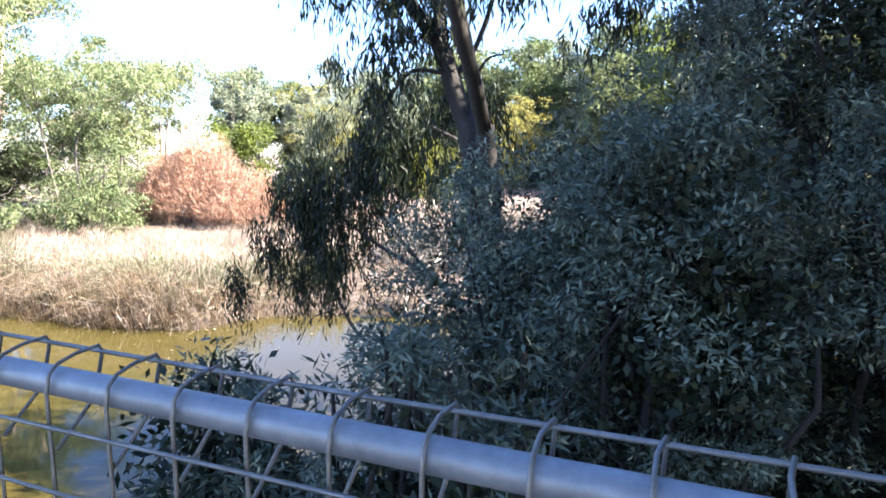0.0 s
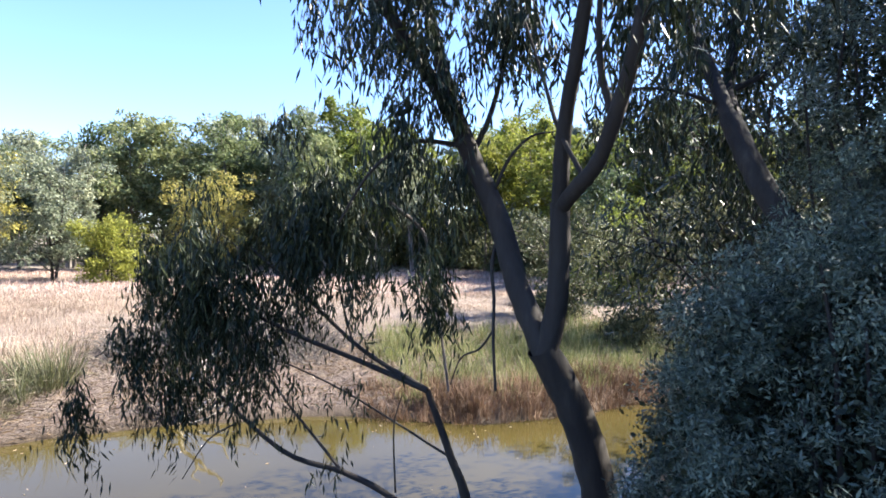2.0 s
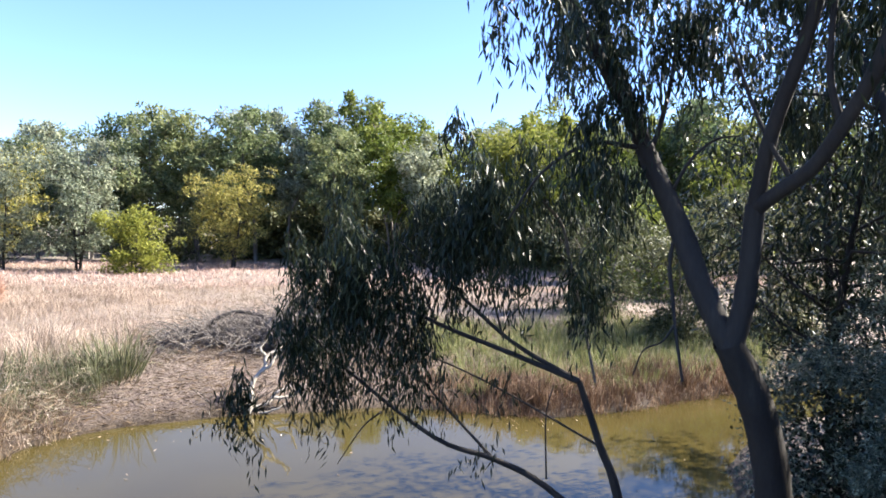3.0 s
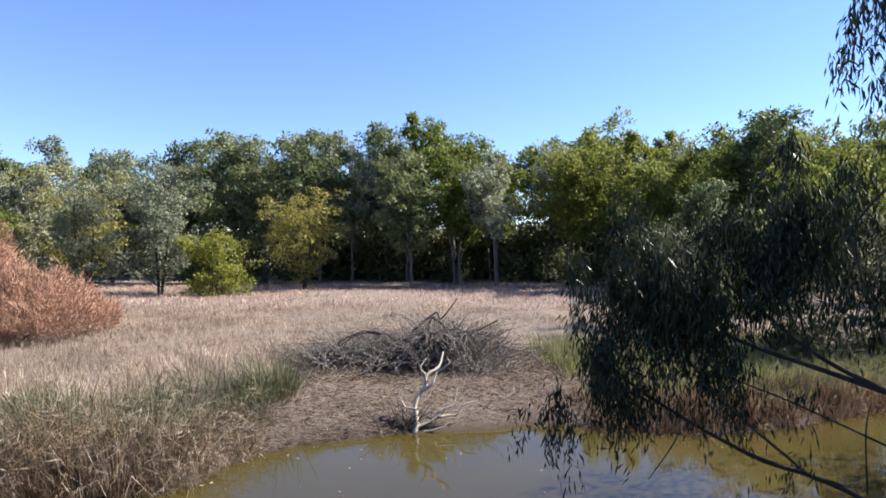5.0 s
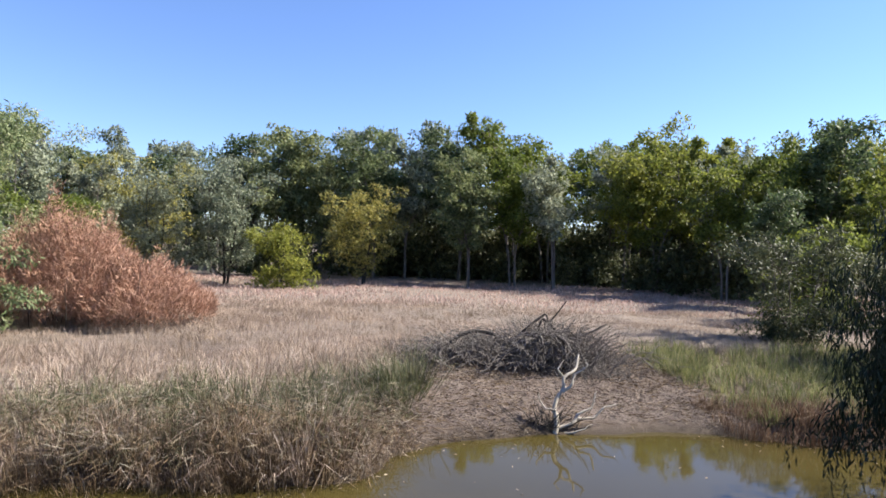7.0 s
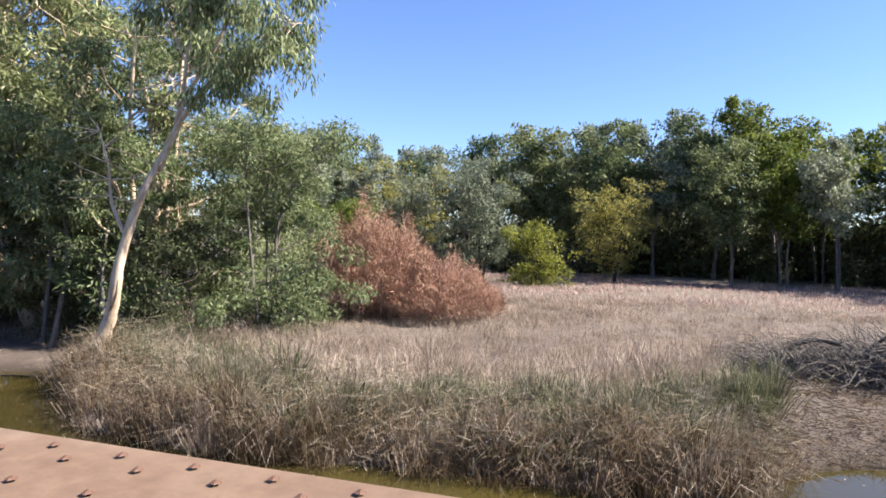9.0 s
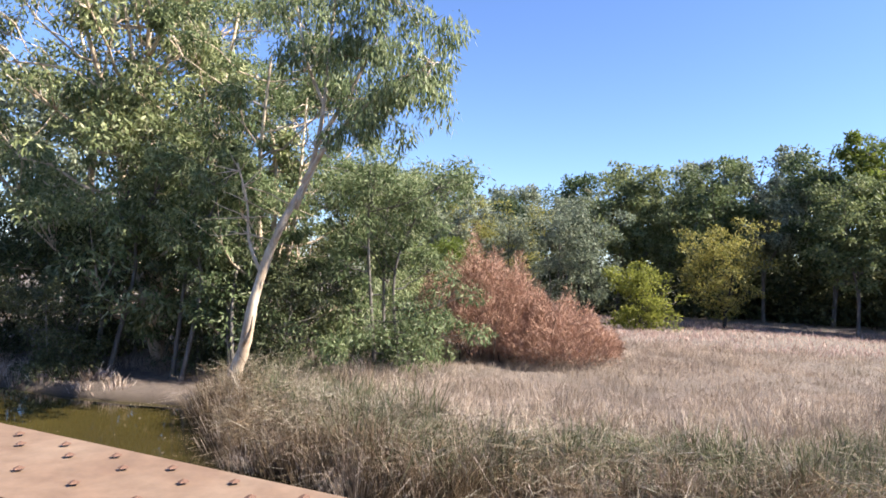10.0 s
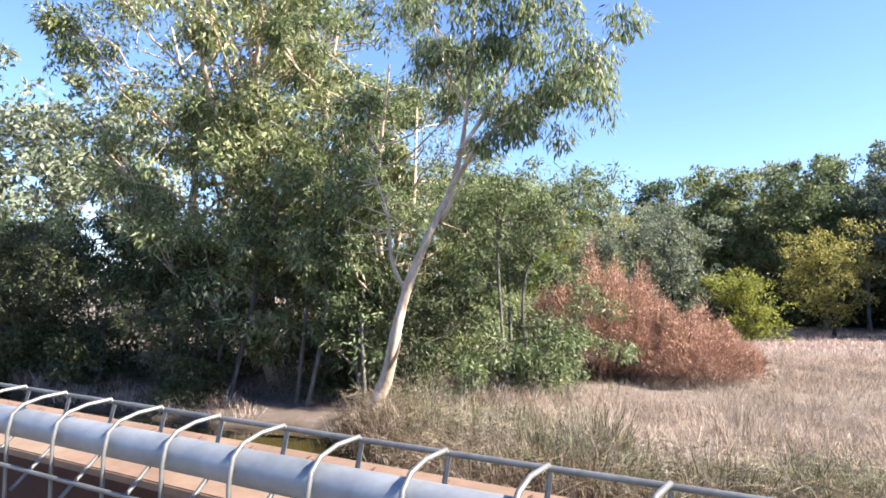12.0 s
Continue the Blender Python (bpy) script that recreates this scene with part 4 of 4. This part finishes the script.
second = thing("creek_gum_tree", (0, 0, 0), "dark gum tree standing in the wattle thicket", "tree")
for pts, r0, r1 in (
        ([(1.1, 4.6, 1.5), (0.55, 5.0, 3.6), (0.17, 5.4, 5.08), (0.02, 6.0, 5.9), (0.0, 6.5, 6.6)], 0.15, 0.11),
        ([(0.0, 6.48, 6.55), (0.0, 6.9, 7.2), (-0.15, 7.2, 7.9), (-0.5, 7.4, 8.8)], 0.09, 0.05),
        ([(0.02, 6.4, 6.5), (0.35, 7.1, 7.1), (0.6, 7.4, 7.9), (0.7, 7.6, 8.9)], 0.075, 0.045),
        ([(0.3, 7.0, 7.0), (0.9, 7.2, 7.3), (1.5, 7.3, 7.8)], 0.045, 0.02),
        ([(0.0, 6.6, 6.75), (-0.45, 7.0, 7.0), (-0.95, 7.3, 7.05)], 0.025, 0.01)):
    line = smooth_line(pts, 5)
    under("limb" if r0 < 0.12 else "trunk", mesh_of("limb", *tube(line, np.linspace(r0, r1, len(line)), 9, 0.04), BARK_DARK, True), second)
high = bunches([((-0.7, 7.3, 7.4), 8), ((0.2, 7.4, 8.2), 10), ((0.9, 7.4, 8.0), 10), ((1.4, 7.3, 7.6), 9), ((0.4, 6.9, 6.4), 5)], (0.42, 0.4, 0.36), (9, 20), 0.10)
under("crown", mesh_of("crown", *strands(high, 0.42, 11), SHADED_LEAF), second)

def outward(points):
    """Bends the sapling's limbs outwards, away from the bridge, the more the farther they reach."""
    p = np.array(points, float)
    u = np.clip((-3.05 - p[..., 0]) / 2.85, 0, 1.0) * np.where(p[..., 2] < 3.1, 0.45, 1.0)
    p[..., 0] -= 0.62 * u
    p[..., 1] += 1.2 * u
    p[..., 2] += 0.17 * u * (p[..., 2] - 5.4)
    return p


sapling = thing("overhanging_sapling", (0, 0, 0), "dark gum sapling leaning out over the water", "tree")
for pts, r0, r1 in (
        ([(-2.2, 7.6, 0.1), (-2.55, 7.8, 2.0), (-2.75, 7.9, 2.6), (-3.05, 7.9, 3.45)], 0.075, 0.04),
        ([(-3.05, 7.9, 3.45), (-3.7, 8.0, 3.95), (-4.3, 8.0, 4.6), (-4.9, 8.0, 5.2)], 0.035, 0.015),
        ([(-3.05, 7.9, 3.45), (-3.8, 8.0, 3.85), (-4.5, 8.0, 4.2), (-5.4, 8.0, 4.7), (-5.9, 8.0, 5.0)], 0.04, 0.015),
        ([(-2.4, 7.7, 1.2), (-3.4, 7.9, 2.1), (-4.0, 8.0, 2.45), (-4.7, 8.0, 2.75), (-5.45, 8.2, 3.55), (-6.1, 8.1, 4.2)], 0.05, 0.018),
        ([(-5.1, 8.0, 3.1), (-5.55, 8.0, 2.9), (-5.85, 8.0, 2.45)], 0.014, 0.006),
        ([(-4.0, 8.0, 2.45), (-4.6, 8.2, 3.4), (-5.0, 8.3, 4.1)], 0.022, 0.01),
        ([(-2.75, 7.9, 2.6), (-3.9, 8.4, 3.35), (-4.7, 8.6, 3.75), (-5.2, 8.6, 3.9)], 0.018, 0.006),
        ([(-4.5, 8.0, 4.2), (-4.8, 8.1, 4.9), (-5.3, 8.1, 5.4)], 0.016, 0.006),
        ([(-3.8, 8.0, 4.0), (-3.95, 8.0, 4.9), (-3.7, 8.0, 5.6)], 0.016, 0.006),
        ([(-3.4, 7.9, 2.2), (-3.42, 7.9, 3.0), (-3.3, 7.9, 3.4)], 0.014, 0.006)):
    line = smooth_line(outward(pts), 5)
    under("limb" if r0 < 0.07 else "trunk", mesh_of("limb", *tube(line, np.linspace(r0, r1, len(line)), 7, 0.04), BARK_DARK, True), sapling)
hang = bunches([((-5.7, 7.9, 4.8), 11), ((-5.9, 7.9, 4.1), 7), ((-5.1, 7.95, 5.15), 12), ((-4.5, 8.0, 5.5), 12), ((-3.9, 8.0, 5.75), 10), ((-3.2, 7.8, 5.9), 8), ((-5.2, 8.0, 4.3), 6), ((-3.2, 7.6, 5.1), 4)],
               (0.36, 0.34, 0.34), (14, 32), (0.09, 0.09, 0.10))
under("crown", mesh_of("crown", *strands(outward(hang), 0.72, 13), SHADED_LEAF), sapling)
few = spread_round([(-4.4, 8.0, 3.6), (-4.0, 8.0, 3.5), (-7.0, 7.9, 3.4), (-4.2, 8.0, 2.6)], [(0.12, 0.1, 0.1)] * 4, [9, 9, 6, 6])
under("foliage", mesh_of("foliage", *strands(outward(few), 0.4, 9), SHADED_LEAF), sapling)

# dead branches that hang from the two trees
for owner, pts, r, bark in (
        (sapling, [(-3.5, 8.1, 5.75), (-3.05, 8.7, 5.4), (-2.92, 8.72, 4.85), (-2.83, 8.4, 4.1), (-2.76, 8.1, 3.38)], 0.030, BARK_GREY),
        (near, [(-2.42, 6.66, 5.45), (-2.50, 6.64, 5.05), (-2.49, 6.58, 4.70), (-2.53, 6.40, 4.30), (-2.54, 6.22, 3.85)], 0.024, BARK_DARK),
        (near, [(-2.51, 6.45, 4.42), (-2.66, 6.45, 4.22), (-2.84, 6.5, 4.12), (-2.95, 6.5, 3.85)], 0.012, BARK_DARK)):
    line = smooth_line(pts, 5)
    under("hanging_branch", mesh_of("hanging_branch", *tube(line, np.linspace(r, r * 0.6, len(line)), 6, 0.05), bark, True), owner)

# ---------------------------------------------------------------- wattle thicket at the bridge end


def thicket(name, label, balls, count, leaf, size=(0.13, 0.03), tuft_r=0.26, per=70):
    t = thing(name, (0, 0, 0), label, "shrub")
    tufts, inner = [], []
    for c, r, share in balls:
        c, r = np.asarray(c, float), np.asarray(r, float)
        m = int(count * share)
        d = unit(rng.normal(size=(m, 3)))
        p = c + d * r * (0.72 + 0.34 * rng.random((m, 1)))
        p = p[p[:, 2] > ground_height(p[:, 0], p[:, 1]) + 0.1]
        # fill leaves between the tufts; their near-black colour stands for the shade inside
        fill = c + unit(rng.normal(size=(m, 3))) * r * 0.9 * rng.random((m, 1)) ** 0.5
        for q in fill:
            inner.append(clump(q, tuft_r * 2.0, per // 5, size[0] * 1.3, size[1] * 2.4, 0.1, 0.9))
        for q in p:
            tufts.append(clump(q, tuft_r * (0.6 + 0.8 * rng.random()), per, size[0], size[1], 0.15, 0.8))
        base = np.array([c[0], c[1], float(ground_height(c[:1], c[1:2])[0])])
        for q in p[:: max(1, m // 30)]:
            under("stem", mesh_of("stem", *tube(curve_to(base + rng.normal(size=3) * (0.25, 0.25, 0), q, 6, 0.05, 0.07), np.linspace(0.04, 0.008, 6), 5), BARK_DARK, True), t)
    under("crown", mesh_of("crown", *join(tufts), leaf), t)
    under("inner_foliage", mesh_of("inner_foliage", *join(inner), SHADED_LEAF), t)
    return t


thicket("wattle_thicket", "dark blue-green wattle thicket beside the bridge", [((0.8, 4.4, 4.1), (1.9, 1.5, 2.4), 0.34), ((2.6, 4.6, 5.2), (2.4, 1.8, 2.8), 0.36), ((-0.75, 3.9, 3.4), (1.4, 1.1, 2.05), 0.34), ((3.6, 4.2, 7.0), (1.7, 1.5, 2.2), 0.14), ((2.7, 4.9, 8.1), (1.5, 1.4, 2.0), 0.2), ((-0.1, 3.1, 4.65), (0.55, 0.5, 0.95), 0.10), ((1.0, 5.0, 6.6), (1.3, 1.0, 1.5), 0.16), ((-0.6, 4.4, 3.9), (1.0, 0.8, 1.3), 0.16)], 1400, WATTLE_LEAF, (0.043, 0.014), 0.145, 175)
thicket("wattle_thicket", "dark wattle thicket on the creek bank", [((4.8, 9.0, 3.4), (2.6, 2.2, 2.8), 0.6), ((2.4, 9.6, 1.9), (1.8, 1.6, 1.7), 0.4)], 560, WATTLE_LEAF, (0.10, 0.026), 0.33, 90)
# never in view: a crown added on the sun's path to shade the first rails
thicket("overhanging_wattle", "dense dark wattle crown, added out of view to shade the bridge approach", [((4.9, 2.3, 8.6), (2.2, 1.9, 2.0), 0.7), ((6.4, 1.6, 10.4), (1.8, 1.6, 1.6), 0.3)], 420, WATTLE_LEAF, (0.12, 0.035), 0.4, 90)
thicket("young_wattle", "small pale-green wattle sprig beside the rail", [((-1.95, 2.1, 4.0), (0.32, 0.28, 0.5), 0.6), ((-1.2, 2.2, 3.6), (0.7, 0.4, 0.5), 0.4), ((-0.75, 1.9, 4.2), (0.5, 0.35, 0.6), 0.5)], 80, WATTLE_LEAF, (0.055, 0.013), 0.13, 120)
RIGHT_GUM = tree_meshes(71, 12.0, 4.2, 0.35, SHADED_LEAF, BARK_DARK, 40, 420, (0.25, 0.06), 0.22, droop=1.0, ball=0.16, stems=2)
# the three at negative y stay out of view and shade the rail
for px, py, size, turn in ((3.9, 12.0, 0.8, 0.4), (8.0, 9.5, 1.2, 2.0), (13.0, 7.0, 0.95, 3.6), (13.0, 13.0, 0.85, 5.0), (6.5, -3.6, 1.0, 0.9), (3.3, -3.4, 1.05, 4.4), (10.5, -1.5, 1.1, 2.3)):
    tree("gum_tree", RIGHT_GUM, stand(px, py), "dark drooping gum at the bridge end of the creek", turn, size)
tree("wattle_bush", UNDER, stand(6.5, 33.0), "grey-green bush on the shaded side of the flat", 0.9, 0.8)
tree("wattle_bush", UNDER, stand(8.0, 26.5), "grey-green bush on the shaded bank", 0.5, 0.7)
tree("wattle_bush", UNDER, stand(13.0, 27.5), "grey-green bush on the shaded bank", 2.5, 0.95)

# ---------------------------------------------------------------- bridge


def box(bm, lo, hi, bevel=0.0):
    r = bmesh.ops.create_cube(bm, size=1)
    for v in r["verts"]:
        v.co = Vector([(lo[k] + hi[k]) / 2 + v.co[k] * (hi[k] - lo[k]) for k in range(3)])
    if bevel:
        bmesh.ops.bevel(bm, geom=list({e for v in r["verts"] for e in v.link_edges}), offset=bevel, segments=2, affect="EDGES")


RAIL_Y, RAIL_Z, DECK_Z = 0.367, 5.193, 3.87
bm = bmesh.new()
box(bm, (-58, -2.6, DECK_Z - 0.22), (6, 0.62, DECK_Z - 0.045))
tagged(part("deck", bm, CONCRETE), "concrete bridge deck slab", "deck", kind="structure")
plank = bmesh.new()
box(plank, (-0.095, -2.5, DECK_Z - 0.045), (0.095, 0.55, DECK_Z), 0.006)
walkway = thing("walkway", (0, 0, 0), "weathered timber boards of the bridge walkway", "walkway", kind="structure")
board = part("board", plank, TIMBER, walkway)
board.location.x = 3.0
for k in range(1, 150):
    b = board.copy()
    scene.collection.objects.link(b)
    b.location.x = 3.0 - 0.2 * k

PITCH, SPAN, POST_X = 0.067, 1.965, -22.495
fence = thing("bridge_fence", (0, 0, 0), "galvanised pipe and wire mesh fence along the bridge", "fence")
pm = bmesh.new()
box(pm, (-0.018, -0.018, DECK_Z - RAIL_Z), (0.018, 0.018, 0.034), 0.003)
cap = bmesh.new()
box(cap, (-0.0205, -0.0205, 0.028), (0.0205, 0.0205, 0.040), 0.003)
bmesh.ops.create_cone(cap, cap_ends=True, segments=4, radius1=0.026, radius2=0.014, depth=0.007, matrix=Matrix.Translation((0, 0, 0.0435)) @ Matrix.Rotation(math.pi / 4, 4, "Z"))
pipe_v, pipe_f = tube([(0.018, 0, 0), (SPAN / 2, 0, 0), (SPAN - 0.018, 0, 0)], [0.0125] * 3, 20)
pipe_me = mesh_of("rail", pipe_v, pipe_f, GALV, True)
NW = int(SPAN / PITCH)
loop = tube([(0, -0.0165, -1.2), (0, -0.0165, -0.004), (0, -0.0135, 0.0105), (0, -0.005, 0.0175), (0, 0.012, 0.0215), (0.004, 0.031, 0.0235), (0.004, 0.034, 0.018), (0.002, 0.026, -0.02), (0, -0.012, -0.055)], [0.0018] * 9, 6)
wire_me = mesh_of("wire", *loop, WIRE, True)
panel_me = mesh_of("wire_panel", *join([(loop[0] + (0.06 + k * PITCH, 0, 0), loop[1]) for k in range(NW)]), WIRE, True)
LEFT, RIGHT = POST_X - 5 * SPAN, POST_X + 14 * SPAN
stations = np.linspace(LEFT, RIGHT, 58)
for k in range(22):
    z = -0.030 - 0.055 * k
    line = np.stack([stations, np.full(58, RAIL_Y - 0.0225), RAIL_Z + z + 0.0012 * rng.normal(size=58)], -1)
    under("strand", mesh_of("strand", *tube(line, [0.0017] * 58, 6), WIRE, True), fence)
line = np.stack([stations, np.full(58, RAIL_Y + 0.033), RAIL_Z + 0.020 + 0.0016 * rng.normal(size=58)], -1)
under("strand", mesh_of("strand", *tube(line, [0.0020] * 58, 6), WIRE, True), fence, "top strand of wire behind the rail")
first = part("post", pm, GREY_PAINT, fence)
first_cap = part("post_cap", cap, GREY_PAINT, first)
first.location = (POST_X - 5 * SPAN, RAIL_Y, RAIL_Z)
for k in range(-5, 14):
    px = POST_X + k * SPAN
    if k > -5:
        o = first.copy()
        scene.collection.objects.link(o)
        o.location = (px, RAIL_Y, RAIL_Z)
        c = first_cap.copy()
        scene.collection.objects.link(c)
        c.parent = o
    under("rail", pipe_me, fence).location = (px, RAIL_Y, RAIL_Z)
    if -27 < px < -18 or -4.5 < px < 1:
        for w in range(NW):
            under("wire", wire_me, fence).location = (px + 0.06 + w * PITCH, RAIL_Y, RAIL_Z)
    else:
        tagged(under("wire_panel", panel_me, fence), kind="stuff").location = (px, RAIL_Y, RAIL_Z)

GIRDER_END, GIRDER_FAR = -14.4, -44.0
GY, GZ = -0.296, 0.100
girder = thing("plate_girder", (0, GY, GZ), "red-oxide riveted steel plate girder beside the walkway", "girder")
bm = bmesh.new()
box(bm, (GIRDER_FAR, 1.262, 4.770), (GIRDER_END, 1.62, 4.790), 0.003)
part("top_flange", bm, OXIDE, girder)
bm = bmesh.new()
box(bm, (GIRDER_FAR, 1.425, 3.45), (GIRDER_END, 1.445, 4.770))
part("web", bm, OXIDE_SHADED, girder)
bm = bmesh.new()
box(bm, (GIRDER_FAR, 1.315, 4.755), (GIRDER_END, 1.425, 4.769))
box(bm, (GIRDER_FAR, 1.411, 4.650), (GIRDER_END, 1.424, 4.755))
part("flange_angle", bm, OXIDE_SHADED, girder)
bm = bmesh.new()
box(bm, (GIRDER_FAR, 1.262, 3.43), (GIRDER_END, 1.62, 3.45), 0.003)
part("bottom_flange", bm, OXIDE_SHADED, girder)
brace = bmesh.new()
box(brace, (-0.05, 0.0, 0.0), (0.05, 0.018, 1.12), 0.002)
box(brace, (-0.05, 0.0, 0.0), (-0.036, 0.11, 1.12), 0.002)
bracket = part("stiffener", brace, OXIDE, girder)
bracket.matrix_basis = Matrix.Translation((-24.25, 1.02, 3.72)) @ Matrix.Rotation(radians(-18), 4, "X")
for sx in (-16.25, -20.25, -28.25, -32.25, -36.25):
    o = bracket.copy()
    scene.collection.objects.link(o)
    o.matrix_basis = Matrix.Translation((sx, 1.02, 3.72)) @ Matrix.Rotation(radians(-18), 4, "X")
rv = bmesh.new()
bmesh.ops.create_icosphere(rv, subdivisions=1, radius=0.0155)
bmesh.ops.delete(rv, geom=[v for v in rv.verts if v.co.z < -0.004], context="VERTS")
for v in rv.verts:
    v.co.z = max(0, v.co.z) * 0.8
rivet = part("rivet", rv, RIVET, girder)
rivet.location = (-15.0, 1.38, 4.7905)
for row, (ry, shift) in enumerate(((1.38, 0.0), (1.503, 0.0), (1.56, 0.095))):
    for k in range(95):
        if row == 0 and k == 0:
            continue
        o = rivet.copy()
        scene.collection.objects.link(o)
        o.location = (-15.0 - 0.19 * k - shift, ry, 4.7905)
